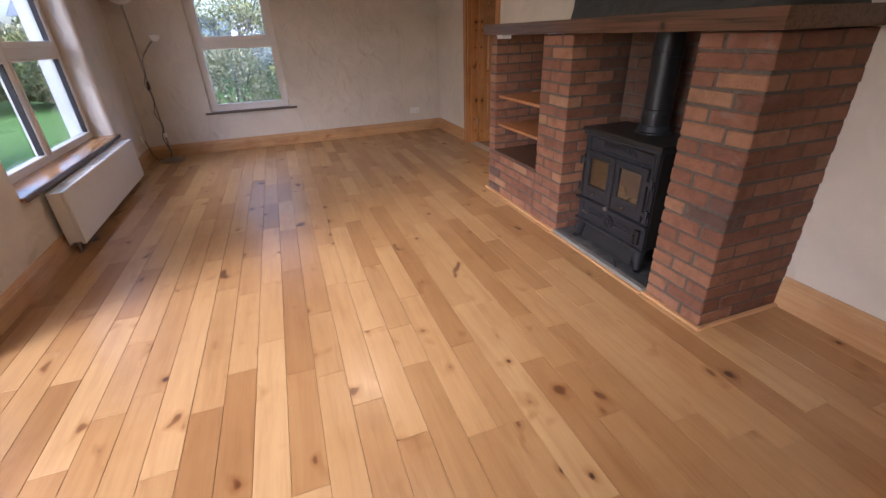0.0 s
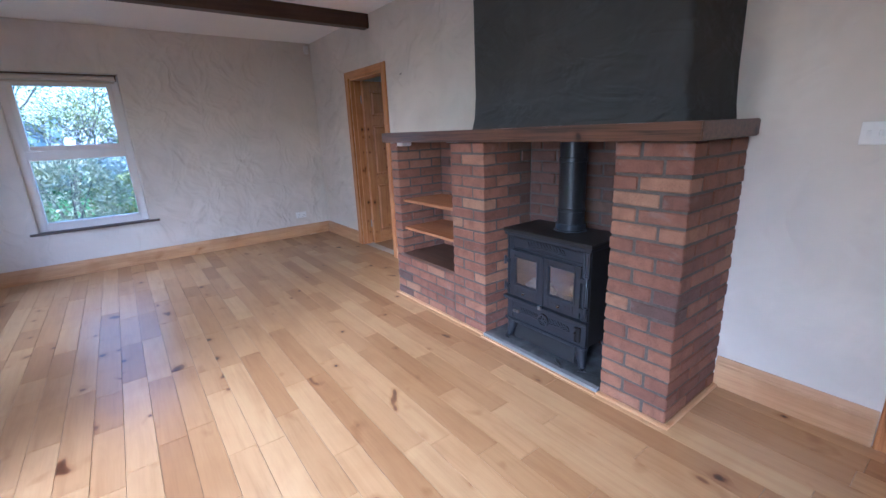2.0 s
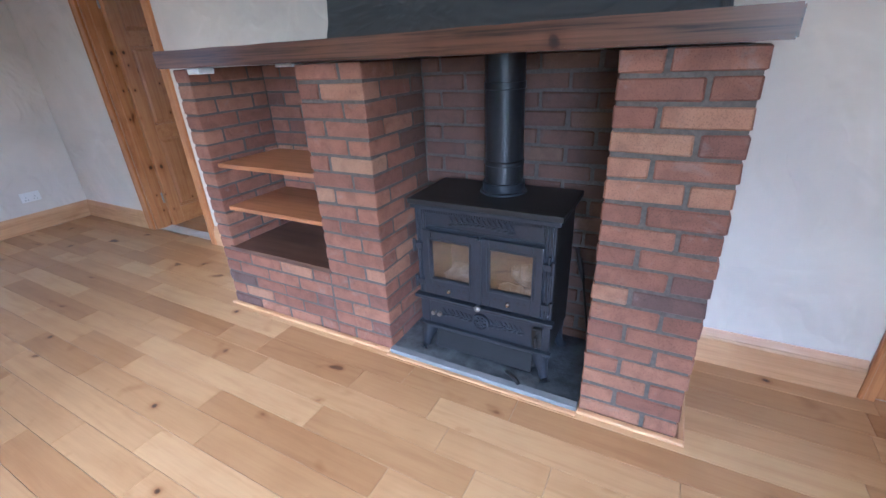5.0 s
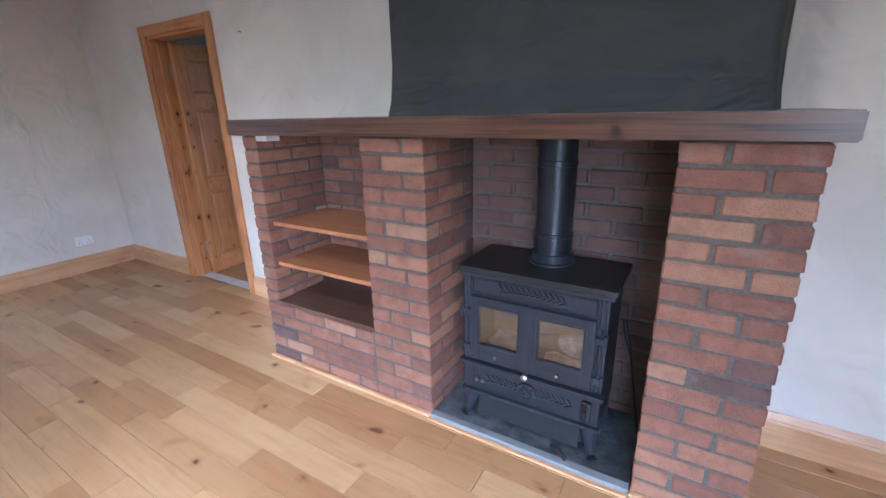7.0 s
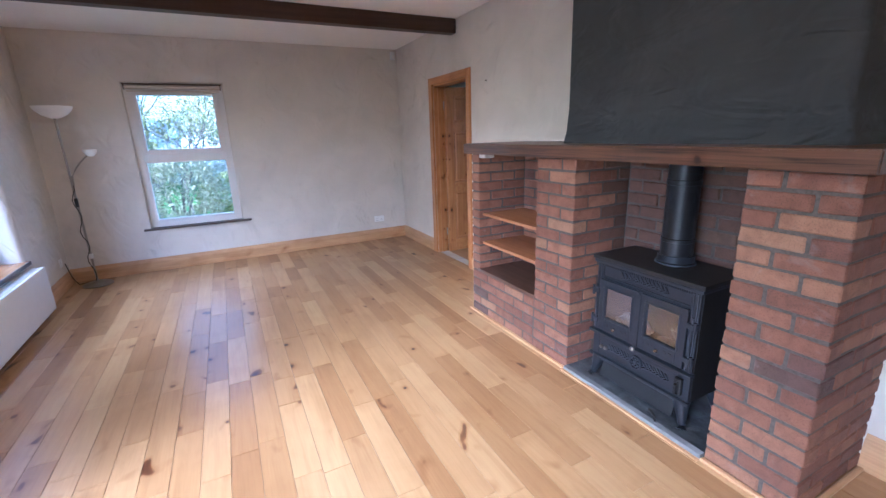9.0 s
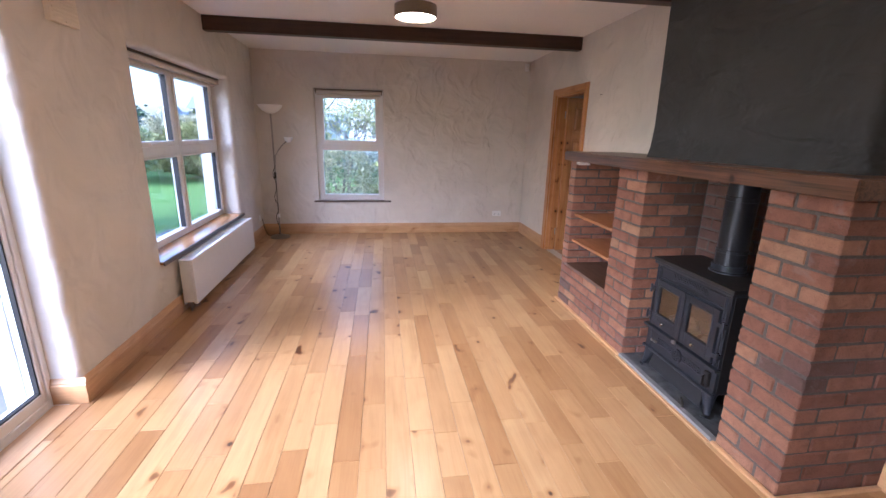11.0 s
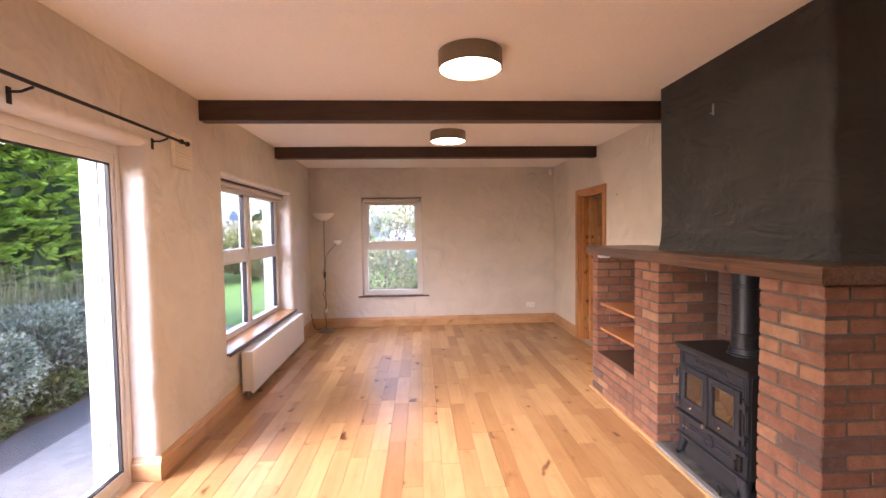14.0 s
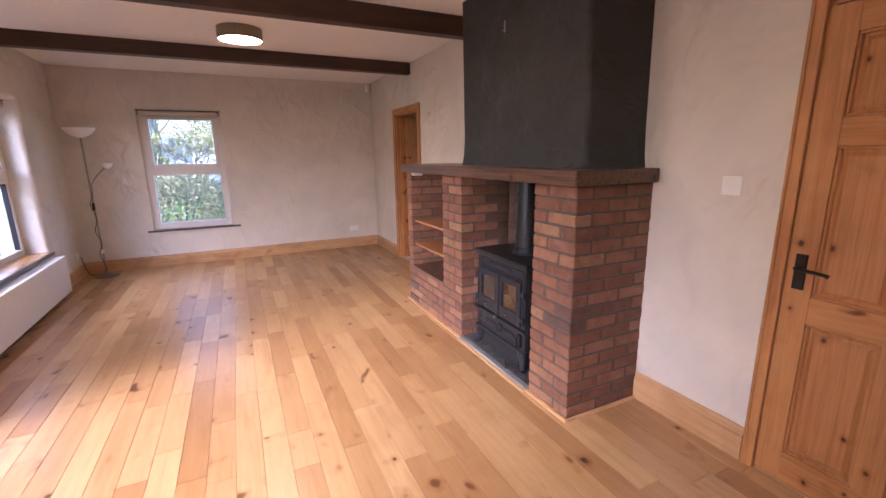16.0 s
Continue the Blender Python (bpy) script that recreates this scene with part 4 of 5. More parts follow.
# ---- stove ----
SY0, SY1, SX, SXB = 2.60, 3.205, 1.775, 2.08
stove = thing("wood_stove", (1.92, 2.9, 0.026), "black cast iron stove with two glazed doors and a flue", "stove")
part("top_plate", box(1.752, 2.10, 2.575, 3.225, 0.762, 0.785, 0.006, 3), M_IRONT, stove, "flat black top plate")
part("lip", box(1.757, 2.09, 2.583, 3.217, 0.742, 0.762, 0.006, 2), M_IRON, stove)
for y0, y1 in ((SY0, SY0 + 0.02), (SY1 - 0.02, SY1)):
    part("side_plate", box(SX + 0.02, SXB, y0, y1, 0.17, 0.742, 0.003), M_IRONT, stove)
part("back_plate", box(SXB - 0.02, SXB - 0.001, SY0 + 0.02, SY1 - 0.02, 0.17, 0.742), M_IRONT, stove)
part("fire_brick", box(SXB - 0.045, SXB - 0.021, SY0 + 0.03, SY1 - 0.03, 0.32, 0.66, 0.004), M_FIREBOX, stove, "pale firebrick lining")
part("floor_plate", box(SX + 0.02, SXB - 0.02, SY0 + 0.02, SY1 - 0.02, 0.30, 0.32), M_FIREBOX, stove)
part("front_frame", box(SX, SX + 0.02, SY0, SY0 + 0.045, 0.17, 0.742, 0.004, 2), M_IRON, stove)
part("front_frame", box(SX, SX + 0.02, SY1 - 0.045, SY1, 0.17, 0.742, 0.004, 2), M_IRON, stove)
part("header_panel", box(SX + 0.004, SX + 0.02, SY0 + 0.045, SY1 - 0.045, 0.645, 0.742, 0.003), M_IRON, stove)
part("lower_panel", box(SX + 0.002, SX + 0.02, SY0 + 0.045, SY1 - 0.045, 0.17, 0.335, 0.003), M_IRON, stove)
part("ledge", box(SX - 0.028, SX + 0.01, SY0 - 0.015, SY1 + 0.015, 0.315, 0.332, 0.005, 3), M_IRON, stove)
part("ledge", box(SX - 0.018, SX + 0.01, SY0 - 0.01, SY1 + 0.01, 0.162, 0.178, 0.005, 3), M_IRON, stove)
bm = box(-0.004, 0.004, SY0 + 0.07, SY1 - 0.07, -0.055, 0.055, 0.002)
bmesh.ops.transform(bm, matrix=Matrix.Translation((SX + 0.012, 0, 0.105)) @ Euler((0, radians(14), 0)).to_matrix().to_4x4(), verts=bm.verts)
part("ash_lip", bm, M_MATT, stove, "sloping black ash lip")
part("ash_rim", box(SX - 0.002, SX + 0.03, SY0 + 0.06, SY1 - 0.06, 0.150, 0.163, 0.004, 2), M_IRON, stove)
for i in range(46):
    yy = SY0 + 0.05 + i * (SY1 - SY0 - 0.1) / 45
    part("flute", box(SX - 0.003, SX + 0.004, yy - 0.0032, yy + 0.0032, 0.724, 0.740, 0.001), M_IRON, stove)
for yy in (SY0 + 0.012, SY0 + 0.032, SY1 - 0.032, SY1 - 0.012):
    part("corner_bead", tube(((SX - 0.001, yy, 0.34), (SX - 0.001, yy, 0.735)), 0.005, 8), M_IRON, stove, smooth=True)
part("panel_bead", box(SX - 0.001, SX + 0.005, SY0 + 0.05, SY1 - 0.05, 0.662, 0.668, 0.002), M_IRON, stove)
part("ash_apron", box(SX + 0.025, SX + 0.035, SY0 + 0.06, SY1 - 0.06, 0.06, 0.165, 0.002), M_IRONT, stove)
mid = (SY0 + SY1) / 2
for y0, y1, inner in ((SY0 + 0.04, mid - 0.004, 1), (mid + 0.004, SY1 - 0.04, -1)):
    d = part("stove_door", box(SX - 0.018, SX - 0.001, y0, y0 + 0.042, 0.345, 0.652, 0.004, 2), M_IRON, stove)
    part("door_rail", box(SX - 0.018, SX - 0.001, y1 - 0.042, y1, 0.345, 0.652, 0.004, 2), M_IRON, d)
    part("door_rail", box(SX - 0.018, SX - 0.001, y0 + 0.042, y1 - 0.042, 0.345, 0.43, 0.004, 2), M_IRON, d)
    part("door_rail", box(SX - 0.018, SX - 0.001, y0 + 0.042, y1 - 0.042, 0.608, 0.652, 0.004, 2), M_IRON, d)
    for c in ((y0 + 0.03, y0 + 0.04, 0.42, 0.62), (y1 - 0.04, y1 - 0.03, 0.42, 0.62), (y0 + 0.04, y1 - 0.04, 0.42, 0.43), (y0 + 0.04, y1 - 0.04, 0.61, 0.62)):
        part("glass_bead", box(SX - 0.024, SX - 0.018, *c, 0.002), M_IRON, d)
    part("stove_pane", box(SX - 0.012, SX - 0.008, y0 + 0.04, y1 - 0.04, 0.428, 0.61), M_SGLASS, d, "sooty stove glass")
    ym = (y0 + y1) / 2
    part("knob", lathe(((0.005, 0.002), (0.005, -0.010), (0.011, -0.014), (0.011, -0.022), (0.006, -0.028), (0.0, -0.029)), (SX - 0.018, ym, 0.388), 16, "x"), M_CHROME, d, "small chrome air knob", smooth=True)
    for dy in (-0.062, -0.035, 0.035, 0.062):
        part("air_hole", box(SX - 0.0195, SX - 0.0175, ym + dy - 0.007, ym + dy + 0.007, 0.381, 0.395, 0.0005), M_SEAL, d)
    yo = y0 if inner == 1 else y1
    for z in (0.40, 0.575):
        part("hinge_lug", box(SX - 0.022, SX + 0.004, min(yo, yo - inner * 0.045), max(yo, yo - inner * 0.045), z - 0.014, z + 0.014, 0.004, 2), M_IRON, d)
        part("hinge_pin", lathe(((0.0, 0), (0.008, 0), (0.008, 0.055), (0.0, 0.055)), (SX - 0.02, yo - inner * 0.04, z - 0.027), 10), M_IRON, d, smooth=True)
    part("hinge_bar", tube(((SX - 0.012, yo - inner * 0.022, 0.36), (SX - 0.012, yo - inner * 0.022, 0.62)), 0.005, 8), M_IRON, d)
part("meeting_strip", box(SX - 0.026, SX - 0.018, mid - 0.012, mid + 0.012, 0.345, 0.645, 0.003, 2), M_IRON, stove)
part("latch", lathe(((0.0, 0), (0.012, -0.004), (0.014, -0.018), (0.0, -0.024)), (SX - 0.028, mid, 0.338), 14, "x"), M_STEEL, stove, "chrome door latch", smooth=True)


def spray(y0, y1, z, lift, n):
    """Raised cast leaf spray."""
    bm = bmesh.new()
    for i in range(n):
        t = i / (n - 1)
        y = y0 + (y1 - y0) * t
        zz = z + lift * math.sin(math.pi * t)
        for sgn in (-1, 1):
            m = Matrix.Translation((SX + 0.001, y, zz + sgn * 0.011)) @ Euler((sgn * 0.7 + 0.3, 0, 0)).to_matrix().to_4x4() @ Matrix.Diagonal((0.006, 0.019, 0.0065, 1))
            bmesh.ops.create_icosphere(bm, subdivisions=1, radius=1, matrix=m)
    tube([(SX + 0.001, y0 + (y1 - y0) * i / 8, z + lift * math.sin(math.pi * i / 8)) for i in range(9)], 0.0035, 6, bm)
    return bm


part("leaf_relief", spray(mid - 0.13, mid + 0.13, 0.695, 0.010, 12), M_IRON, stove, "raised cast leaf spray", smooth=True)
part("leaf_relief", spray(mid + 0.05, mid + 0.18, 0.245, 0.005, 7), M_IRON, stove, smooth=True)
part("leaf_relief", spray(mid - 0.18, mid - 0.05, 0.245, 0.005, 7), M_IRON, stove, smooth=True)
part("rosette", lathe(((0.0, -0.012), (0.012, -0.012), (0.014, -0.006), (0.028, -0.006), (0.032, -0.013), (0.040, -0.013), (0.042, 0.0)), (SX + 0.003, mid, 0.245), 28, "x"), M_IRON, stove, "round cast rosette", smooth=True)
for i in range(7):
    a = i * 2 * math.pi / 7
    part("petal", lathe(((0.0, -0.014), (0.006, -0.012), (0.008, -0.004)), (SX + 0.003, mid + 0.021 * math.cos(a), 0.245 + 0.021 * math.sin(a)), 8, "x"), M_IRON, stove)
for dy in (0.235, 0.205):
    part("bolt", lathe(((0.0, -0.016), (0.01, -0.014), (0.011, 0)), (SX + 0.002, mid + dy, 0.235), 12, "x"), M_STEEL, stove, smooth=True)
part("riddling_latch", box(SX - 0.02, SX + 0.004, SY0 + 0.03, SY0 + 0.07, 0.20, 0.29, 0.008, 2), M_IRONT, stove)
part("latch_hook", tube(((SX - 0.02, SY0 + 0.05, 0.28), (SX - 0.035, SY0 + 0.05, 0.26), (SX - 0.035, SY0 + 0.05, 0.215), (SX - 0.02, SY0 + 0.05, 0.205)), 0.007, 8), M_IRONT, stove)
for y, sg in ((SY0 + 0.035, -1), (SY1 - 0.035, 1)):
    for x, sx in ((SX + 0.02, -1), (SXB - 0.05, 1)):
        part("leg", tube(((x, y - sg * 0.005, 0.172), (x + sx * 0.005, y, 0.13), (x + sx * 0.012, y + sg * 0.012, 0.08), (x + sx * 0.018, y + sg * 0.02, 0.045), (x + sx * 0.03, y + sg * 0.028, 0.0265)), [0.044, 0.034, 0.023, 0.019, 0.027], 10), M_IRON, stove, smooth=True)
part("flue_collar", lathe(((0.0, 0.785), (0.098, 0.785), (0.098, 0.792), (0.088, 0.797), (0.088, 0.83), (0.0, 0.83)), (1.985, 2.885, 0), 36), M_IRON, stove, smooth=True)
flue = part("flue_pipe", lathe(((0.078, 0.82), (0.078, 0.90), (0.081, 0.903), (0.081, 0.918), (0.076, 0.921), (0.076, 1.19), (0.08, 1.193), (0.08, 1.215), (0.076, 1.218), (0.076, 1.36)), (1.985, 2.885, 0), 40), M_FLUE, stove, "black enamelled flue pipe", smooth=True)
for (x, y, z), r, rot in (((1.88, 3.02, 0.39), 0.062, 0.5), ((1.86, 2.78, 0.36), 0.05, -0.3), ((1.93, 2.74, 0.43), 0.05, 0.2), ((1.90, 2.72, 0.345), 0.045, 0.9)):
    log = thing("log", (x, y, z), "pale ashy half-burnt log inside the stove", "log", "logs in the stove")
    bm = bmesh.new()
    bmesh.ops.create_icosphere(bm, subdivisions=3, radius=1, matrix=Matrix.Translation((x, y, z)) @ Euler((0.2, 0.1, rot)).to_matrix().to_4x4() @ Matrix.Diagonal((r * 0.9, r * 1.7, r, 1)))
    for v in bm.verts:
        v.co += (v.co - Vector((x, y, z))) * 0.35 * noise.noise(v.co * 22)
    part("wood", bm, M_LOG, log)
poker = thing("poker", (1.97, 2.53, 0.03), "black iron poker leaning against the brick beside the stove", "poker")
part("shaft", tube(((2.0, 2.464, 0.03), (2.09, 2.54, 0.37)), 0.005, 8), M_RODM, poker, smooth=True)
part("grip", tube(((2.09, 2.54, 0.37), (2.108, 2.565, 0.45), (2.116, 2.578, 0.49), (2.12, 2.584, 0.512)), [0.008, 0.013, 0.009, 0.014], 10), M_RODM, poker, "twisted black grip", smooth=True)
tagged(part("fire_tool_rest", tube(((1.70, 2.70, 0.032), (1.705, 2.715, 0.05), (1.72, 2.745, 0.055), (1.74, 2.77, 0.045)), 0.008, 8), M_IRONT, smooth=True), "small curved iron stove tool on the slate hearth", "tool")

# ---- outdoors ----
tagged(part("ground", box(-600, 600, -600, 600, -0.6, -0.22), M_GRASS), "green lawn and fields reaching the horizon", "ground", kind="structure")
tagged(part("pavement", box(-2.93, -2.05, -6, 30, -0.30, -0.10, 0.01), M_CONC, skew=True), "pale concrete path along the house wall", "path", kind="structure")
tagged(part("road", box(-3.42, -2.935, -6, 8.3, -0.30, -0.115, 0.01), M_TAR, skew=True), "dark wet tarmac strip beside the path", "drive", kind="structure")
tagged(part("garden_bed", box(-8.5, -3.43, -6, 6.9, -0.4, -0.13, 0.03), M_SOIL), "dark planted soil bed beyond the drive", "flower bed", kind="structure")


def leaf_cloud(n, sampler, size, aspect, droop=0.0, curl=0.25):
    """Many small pointed leaves."""
    vs, fs = [], []
    for i in range(n):
        c, out = sampler()
        d = (out + Vector([random.gauss(0, 0.5) for _ in range(3)])).normalized()
        d.z -= droop
        a = d.cross(Vector([random.gauss(0, 1) for _ in range(3)])).normalized()
        L = size * random.uniform(0.6, 1.4)
        nrm = d.cross(a).normalized()
        k = len(vs)
        vs += [c, c + d * L * 0.5 + a * L * aspect + nrm * L * curl * 0.3, c + d * L, c + d * L * 0.5 - a * L * aspect + nrm * L * curl * 0.3]
        fs += [(k, k + 1, k + 2), (k, k + 2, k + 3)]
    me = bpy.data.meshes.new("leaves")
    me.from_pydata([tuple(v) for v in vs], [], fs)
    bm = bmesh.new()
    bm.from_mesh(me)
    bpy.data.meshes.remove(me)
    return bm


def shell(cx, cy, cz, rx, ry, rz, lump=0.3, fr=1.6):
    def f():
        d = Vector([random.gauss(0, 1) for _ in range(3)]).normalized()
        r = (1 - 0.35 * random.random() ** 2) * (1 + lump * noise.noise(Vector((d.x * fr + cx, d.y * fr + cy, d.z * fr))))
        return Vector((cx + d.x * rx * r, cy + d.y * ry * r, cz + d.z * rz * r)), d
    return f


def conifer(cx, cy, base, h, r, n):
    """Drooping flat sprays grouped in overlapping plumes round a tall cone."""
    th = thing("conifer_tree", (cx, cy, base), "tall bright green conifer hedge tree in the garden", "tree", "conifers")
    part("trunk", tube(((cx, cy, base), (cx + 0.05, cy, base + h * 0.5), (cx, cy, base + h * 0.95)), [0.16, 0.1, 0.02], 8), M_BARK, th)
    # Solid core, coloured dark for the shade between the sprays.
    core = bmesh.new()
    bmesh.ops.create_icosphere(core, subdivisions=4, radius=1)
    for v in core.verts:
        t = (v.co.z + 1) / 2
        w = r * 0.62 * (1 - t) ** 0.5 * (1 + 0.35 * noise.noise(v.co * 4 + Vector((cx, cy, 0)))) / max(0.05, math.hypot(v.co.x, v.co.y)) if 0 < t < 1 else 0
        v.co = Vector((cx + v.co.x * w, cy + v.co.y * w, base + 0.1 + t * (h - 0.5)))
    part("inner_foliage", core, M_LEAFSHADE, th, "inner foliage mass coloured dark for shade")
    count, per = n, 44
    t = rs.random(count) ** 0.85
    ang = rs.uniform(0, 2 * math.pi, count)
    rad_ = r * (1 - t) ** 0.55 * rs.uniform(0.62, 1.0, count) * (1 + 0.16 * np.sin(ang * 5 + t * 17))
    stem = np.stack([cx + np.cos(ang) * rad_ * 0.8, cy + np.sin(ang) * rad_ * 0.8, base + 0.1 + t * (h - 0.3)], 1)
    lift = rs.uniform(0.05, 0.6, count)
    d = np.stack([np.cos(ang + rs.normal(0, 0.35, count)), np.sin(ang + rs.normal(0, 0.35, count)), lift], 1)
    d /= np.linalg.norm(d, axis=1, keepdims=True)
    side = np.stack([-d[:, 1], d[:, 0], rs.normal(0, 0.35, count)], 1)
    side /= np.linalg.norm(side, axis=1, keepdims=True)
    length = rs.uniform(0.32, 0.62, count)[:, None, None]
    u = np.linspace(0.02, 1, per)[None, :, None]
    hand = np.where(np.arange(per) % 2 == 0, 1.0, -1.0)[None, :, None]
    root = stem[:, None] + d[:, None] * u * length
    root[..., 2] -= 0.16 * (u * u * length)[..., 0]
    turn = rs.uniform(0.5, 0.9, (count, per, 1))
    e = d[:, None] * 0.85 + side[:, None] * hand * turn + rs.normal(0, 0.14, (count, per, 3))
    e[..., 2] -= 0.12
    e /= np.linalg.norm(e, axis=2, keepdims=True)
    ln = (0.15 * (1 - u) + 0.055) * rs.uniform(0.7, 1.3, (count, per, 1))
    w = np.cross(e, rs.normal(0, 1, (count, per, 3)))
    w *= 0.014 / np.linalg.norm(w, axis=2, keepdims=True)
    co = np.stack([root, root + e * ln * 0.45 + w, root + e * ln, root + e * ln * 0.45 - w], 2).reshape(-1, 3) - np.array(ORIGIN[th.name])
    me = bpy.data.meshes.new("crown")
    me.from_pydata(co.tolist(), [], np.arange(len(co)).reshape(-1, 4).tolist())
    me.materials.append(M_CONIFER)
    crown = new("crown", me)
    crown.parent = th


rs = np.random.default_rng(11)
for x, y, h, r in ((-6.6, 4.6, 5.4, 1.9), (-6.3, 7.5, 5.0, 1.75), (-7.6, 2.2, 5.8, 2.0), (-6.9, 6.0, 5.8, 1.7)):
    conifer(x, y, -0.2, h, r, 1900)


def bush(name, cx, cy, rx, ry, h, n, size, material, label, asp=0.3, base=-0.15):
    th = thing(name, (cx, cy, base), label, "shrub", "garden shrubs")
    for i in range(5):
        a = i * 1.26
        part("stem", tube(((cx, cy, base), (cx + math.cos(a) * rx * 0.3, cy + math.sin(a) * ry * 0.3, base + h * 0.4), (cx + math.cos(a) * rx * 0.6, cy + math.sin(a) * ry * 0.6, base + h * 0.75)), [0.02, 0.014, 0.006], 6), M_BARK, th)
    part("foliage", leaf_cloud(n, shell(cx, cy, base + h * 0.5, rx, ry, h * 0.5), size, asp), material, th)


for x, y, h in ((-4.0, 4.3, 0.85), (-4.15, 5.3, 0.95), (-4.2, 6.2, 0.9), (-4.1, 3.3, 0.9)):
    bush("silver_shrub", x, y, 0.55, 0.62, h, 8000, 0.042, M_SILVER, "silvery grey-leaved shrub beside the tarmac drive")
for x, y in ((-3.62, 4.0), (-3.66, 4.8), (-3.68, 5.6), (-3.64, 3.2)):
    bush("low_green_plant", x, y, 0.18, 0.38, 0.32, 1400, 0.045, M_LEAF, "low green border plant at the drive edge")
vs, fs = [], []
for i in range(2600):
    x, y = random.uniform(-5.3, -4.4), random.uniform(2.4, 6.8)
    h, a = random.uniform(0.7, 1.45), random.uniform(0, 6.28)
    lean = Vector((math.cos(a), math.sin(a), 0)) * random.uniform(0.05, 0.45)
    wv = Vector((-math.sin(a), math.cos(a), 0)) * 0.006
    b0 = Vector((x, y, -0.15))
    k = len(vs)
    for t in (0.0, 0.5, 1.0):
        c = b0 + Vector((0, 0, h * t)) + lean * t * t
        vs += [tuple(c - wv * (1.15 - t)), tuple(c + wv * (1.15 - t))]
    fs += [(k, k + 1, k + 3, k + 2), (k + 2, k + 3, k + 5, k + 4)]
me = bpy.data.meshes.new("tall_grass")
me.from_pydata(vs, [], fs)
me.materials.append(M_REED)
tagged(new("tall_grass", me), "tall dry pale grasses between shrubs and conifers", "grass", kind="stuff")


def tree(cx, cy, h, spread, leafm, n, label, leafsize=0.12, bare=False):
    th = thing("tree", (cx, cy, -0.22), label, "tree", "garden trees")
    bm = bmesh.new()
    tips = []

    def grow(p, d, ln, r, depth):
        q = p + d * ln
        m = (p + q) / 2 + Vector([random.gauss(0, ln * 0.06) for _ in range(3)])
        tube((p, m, q), [r, r * 0.85, r * 0.68], 5, bm)
        if depth == 0:
            tips.append((q, d))
            return
        for _ in range(3 if depth > 1 else 4):
            e = (d + Vector((random.gauss(0, 0.5), random.gauss(0, 0.5), random.gauss(0.05, 0.3))) * spread).normalized()
            grow(p + (q - p) * random.uniform(0.55, 1.0), e, ln * random.uniform(0.6, 0.82), r * 0.6, depth - 1)

    grow(Vector((cx, cy, -0.25)), Vector((0.03, 0, 1)), h * (0.26 if bare else 0.33), h * (0.011 if bare else 0.022), 5 if bare else 4)
    part("trunk", bm, M_BARK, th)
    if n:
        def f():
            q, d = random.choice(tips)
            return q + Vector([random.gauss(0, h * 0.035) for _ in range(3)]), d
        part("crown", leaf_cloud(n, f, leafsize, 0.3), leafm, th)


# beyond the far window
tree(-0.9, 13.2, 4.2, 1.0, M_AUTUMN, 2600, "half-bare autumn tree outside the far window", 0.055, True)
tree(0.5, 15.5, 5.0, 1.0, M_AUTUMN, 2200, "half-bare autumn tree outside the far window", 0.06, True)
tree(1.2, 17.5, 8.0, 1.0, M_OLIVE, 1200, "half-bare autumn tree outside the far window", 0.10, True)
tree(-2.3, 18.0, 8.0, 1.0, M_AUTUMN, 1500, "half-bare autumn tree outside the far window", 0.11, True)
bush("pale_bush", -0.95, 11.3, 0.8, 0.8, 1.45, 5000, 0.07, M_OLIVE, "pale olive-leaved bush outside the far window")
bush("green_bush", 0.3, 12.2, 0.9, 0.8, 0.95, 3500, 0.07, M_AUTUMN, "green bush outside the far window")
fh = thing("far_house", (2.0, 34, -0.2), "low cottage with pale grey roof beyond the trees", "house")
part("wall", box(-2.0, 7.0, 33, 39, -0.3, 0.9), M_FARH, fh)
bm = bmesh.new()
a = [bm.verts.new(c) for c in ((-2.3, 32.7, 0.85), (7.3, 32.7, 0.85), (7.3, 39.3, 0.85), (-2.3, 39.3, 0.85), (-2.3, 36, 3.0), (7.3, 36, 3.0))]
for f in ((0, 1, 5, 4), (2, 3, 4, 5), (1, 2, 5), (3, 0, 4), (0, 3, 2, 1)):
    bm.faces.new([a[i] for i in f])
part("roof", bm, M_FARH, fh, "pale grey roof")
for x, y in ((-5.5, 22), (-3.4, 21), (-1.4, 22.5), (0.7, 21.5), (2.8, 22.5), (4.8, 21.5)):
    bush("far_bush", x, y, 1.4, 1.0, 1.3, 4000, 0.11, M_HAZE, "bush far beyond the window, coloured pale for haze")
# beyond the garden window
for x, y, rx, ry, h, m in ((-6.0, 17.5, 2.0, 1.2, 1.8, M_AUTUMN), (-9.0, 16.0, 2.0, 1.4, 1.9, M_AUTUMN), (-3.6, 19.5, 1.7, 1.2, 2.0, M_AUTUMN), (-11.5, 18.0, 2.4, 1.6, 2.0, M_LEAF), (-8.0, 20.5, 2.2, 1.2, 2.2, M_OLIVE)):
    bush("hedge_bush", x, y, rx, ry, h, 9000, 0.12, m, "mixed autumn hedge bush at the lawn's far edge")
tree(-13.0, 25.0, 3.8, 0.9, M_LEAF, 7000, "dark leafy tree behind the garden hedge", 0.2)
tree(-9.5, 29.0, 3.8, 0.9, M_LEAF, 7000, "dark leafy tree behind the garden hedge", 0.2)
tree(-17.0, 27.0, 4.2, 0.9, M_LEAF, 7000, "dark leafy tree behind the garden hedge", 0.2)
fh = thing("far_house", (-9.0, 36, -0.2), "pale rendered house with slate roof beyond the hedge", "house")
part("wall", box(-13.0, -5.0, 34, 40, -0.3, 3.0), M_FARH, fh)
bm = bmesh.new()
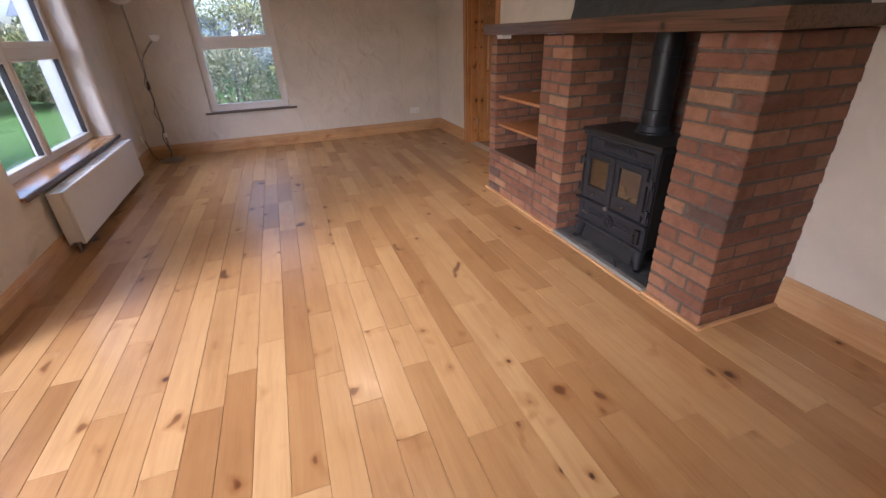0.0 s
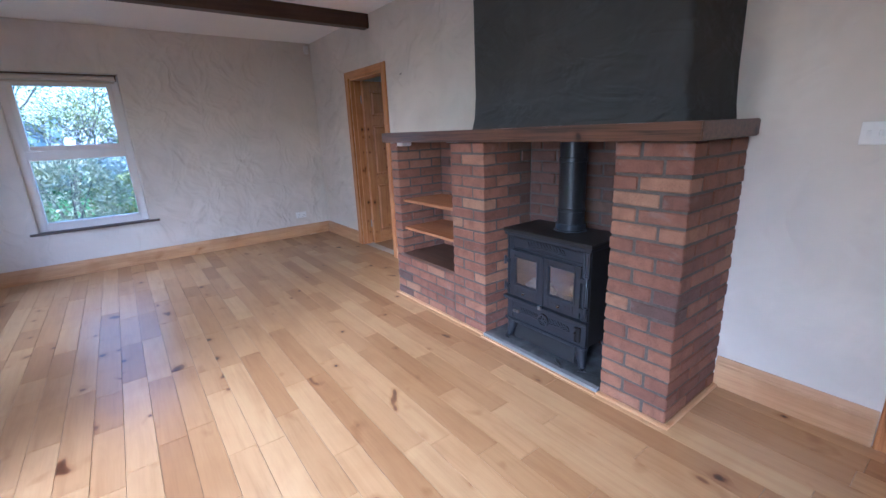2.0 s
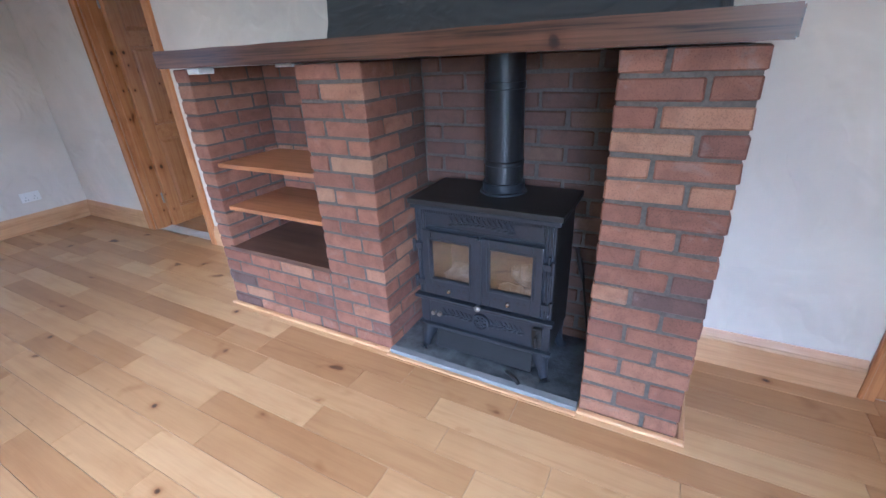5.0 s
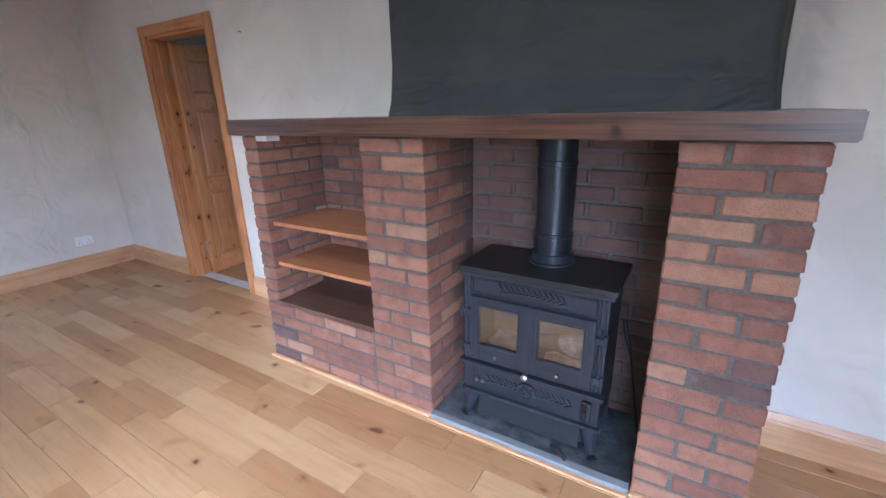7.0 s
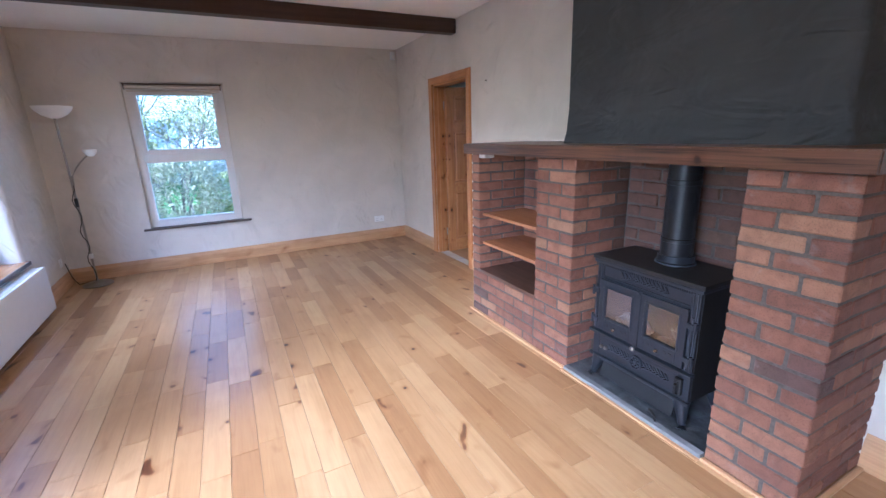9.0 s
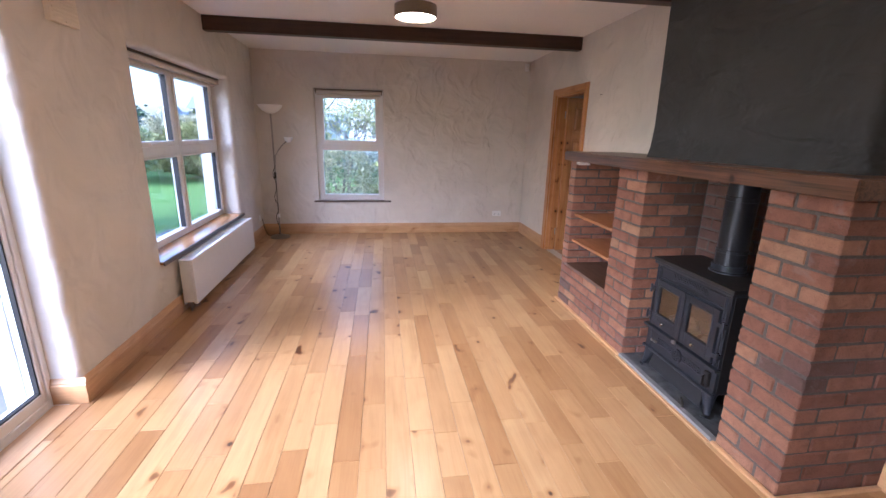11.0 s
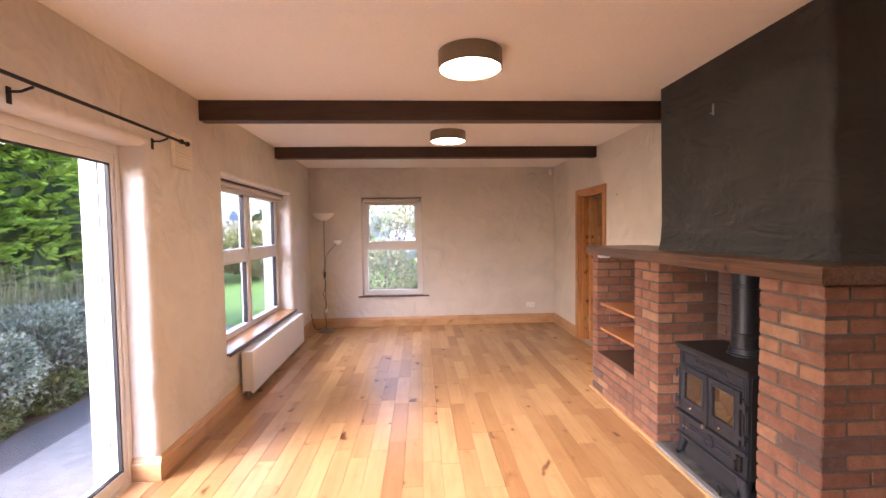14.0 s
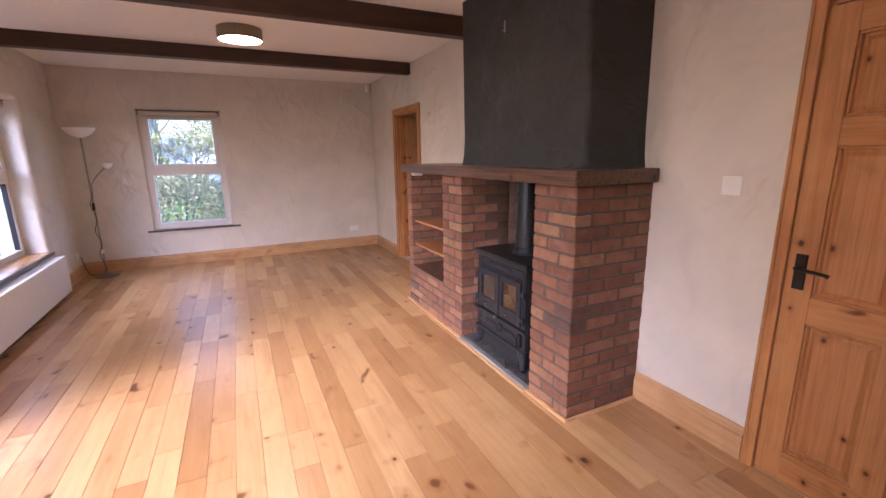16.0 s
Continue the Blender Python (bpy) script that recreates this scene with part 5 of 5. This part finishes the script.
a = [bm.verts.new(c) for c in ((-13.3, 33.7, 2.95), (-4.7, 33.7, 2.95), (-4.7, 40.3, 2.95), (-13.3, 40.3, 2.95), (-13.3, 37, 5.2), (-4.7, 37, 5.2))]
for f in ((0, 1, 5, 4), (2, 3, 4, 5), (1, 2, 5), (3, 0, 4), (0, 3, 2, 1)):
    bm.faces.new([a[i] for i in f])
part("roof", bm, M_ROOF, fh)
for x in (-11.5, -9.0, -6.5):
    part("window", box(x - 0.5, x + 0.5, 33.95, 34.02, 1.0, 2.2, 0.01), M_SEAL, fh)
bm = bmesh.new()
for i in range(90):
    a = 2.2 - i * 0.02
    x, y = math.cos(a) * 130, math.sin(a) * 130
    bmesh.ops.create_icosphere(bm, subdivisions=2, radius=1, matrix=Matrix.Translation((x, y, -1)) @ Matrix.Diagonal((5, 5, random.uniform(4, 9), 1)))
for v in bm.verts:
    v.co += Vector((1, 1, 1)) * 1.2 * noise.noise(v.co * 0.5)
tagged(part("far_woods", bm, M_WOODS), "distant line of woods on the horizon, tinted bluish for haze", "woods", kind="stuff")

# ---- floor planks ----
flo = thing("floor", (0.3, 3.0, 0), "honey-coloured knotty oak plank floor with satin varnish", "floor", kind="structure")
PW = 0.1255
PLANK = {}


def plank_mesh(L, w):
    if (L, w) not in PLANK:
        a, b, c, g = w / 2 - 0.0006, L / 2 - 0.0006, 0.0012, 0.012
        vs = [(sx * a, sy * b, -g) for sx, sy in ((-1, -1), (1, -1), (1, 1), (-1, 1))]
        vs += [(sx * a, sy * b, -c) for sx, sy in ((-1, -1), (1, -1), (1, 1), (-1, 1))]
        vs += [(sx * (a - c), sy * (b - c), 0) for sx, sy in ((-1, -1), (1, -1), (1, 1), (-1, 1))]
        fs = [(8, 9, 10, 11)]
        for o in (0, 4):
            fs += [(o + i, o + (i + 1) % 4, o + 4 + (i + 1) % 4, o + 4 + i) for i in range(4)]
        PLANK[L, w] = (vs, fs, [])
    return PLANK[L, w]


far_v, far_f = [], []
count = 0
rng = random.Random(5)
k = -12
planks = []
while True:
    x0 = -0.235 + PW * k
    if x0 > RIGHT:
        break
    y = BACK - rng.uniform(0, 0.9)
    while y < FAR:
        L = rng.choice((0.3, 0.4, 0.5, 0.6, 0.6, 0.7, 0.8, 0.9, 1.0, 1.2))
        lo, hi = max(y, BACK), min(y + L, FAR)
        if hi - lo > 0.03:
            planks.append((x0 + PW / 2, (lo + hi) / 2, round(hi - lo, 3)))
        y += L
    k += 1
near = sorted(planks, key=lambda p: abs(p[0] - 0.6) * 0.9 + abs(p[1] - 2.9))
keep = set(near[:300])
for p in planks:
    x, y, L = p
    vs, fs, shared = plank_mesh(L, PW)
    if p in keep:
        if not shared:
            me = bpy.data.meshes.new("plank")
            me.from_pydata(vs, [], fs)
            me.materials.append(M_FLOOR)
            shared.append(me)
        ob = new("plank", shared[0])
        ob.parent = flo
        ob.location = Vector((x, y, rng.uniform(-0.0004, 0.0002))) - ORIGIN[flo.name]
    else:
        o = len(far_v)
        far_v += [(vx + x - 0.3, vy + y - 3.0, vz) for vx, vy, vz in vs]
        far_f += [tuple(i + o for i in f) for f in fs]
me = bpy.data.meshes.new("planks_beyond")
me.from_pydata(far_v, [], far_f)
me.materials.append(M_FLOOR2)
ob = tagged(new("planks_beyond", me), kind="stuff")
ob.parent = flo
bm = bmesh.new()
for i in range(18):
    box(RIGHT + 0.002 + i * 0.126, RIGHT + 0.126 + i * 0.126, 4.42, 6.62, -0.013, -0.0005, 0.001, 1, bm)
tagged(part("floor_passage", bm, M_FLOOR2), "oak plank floor of the passage", "floor", kind="structure")
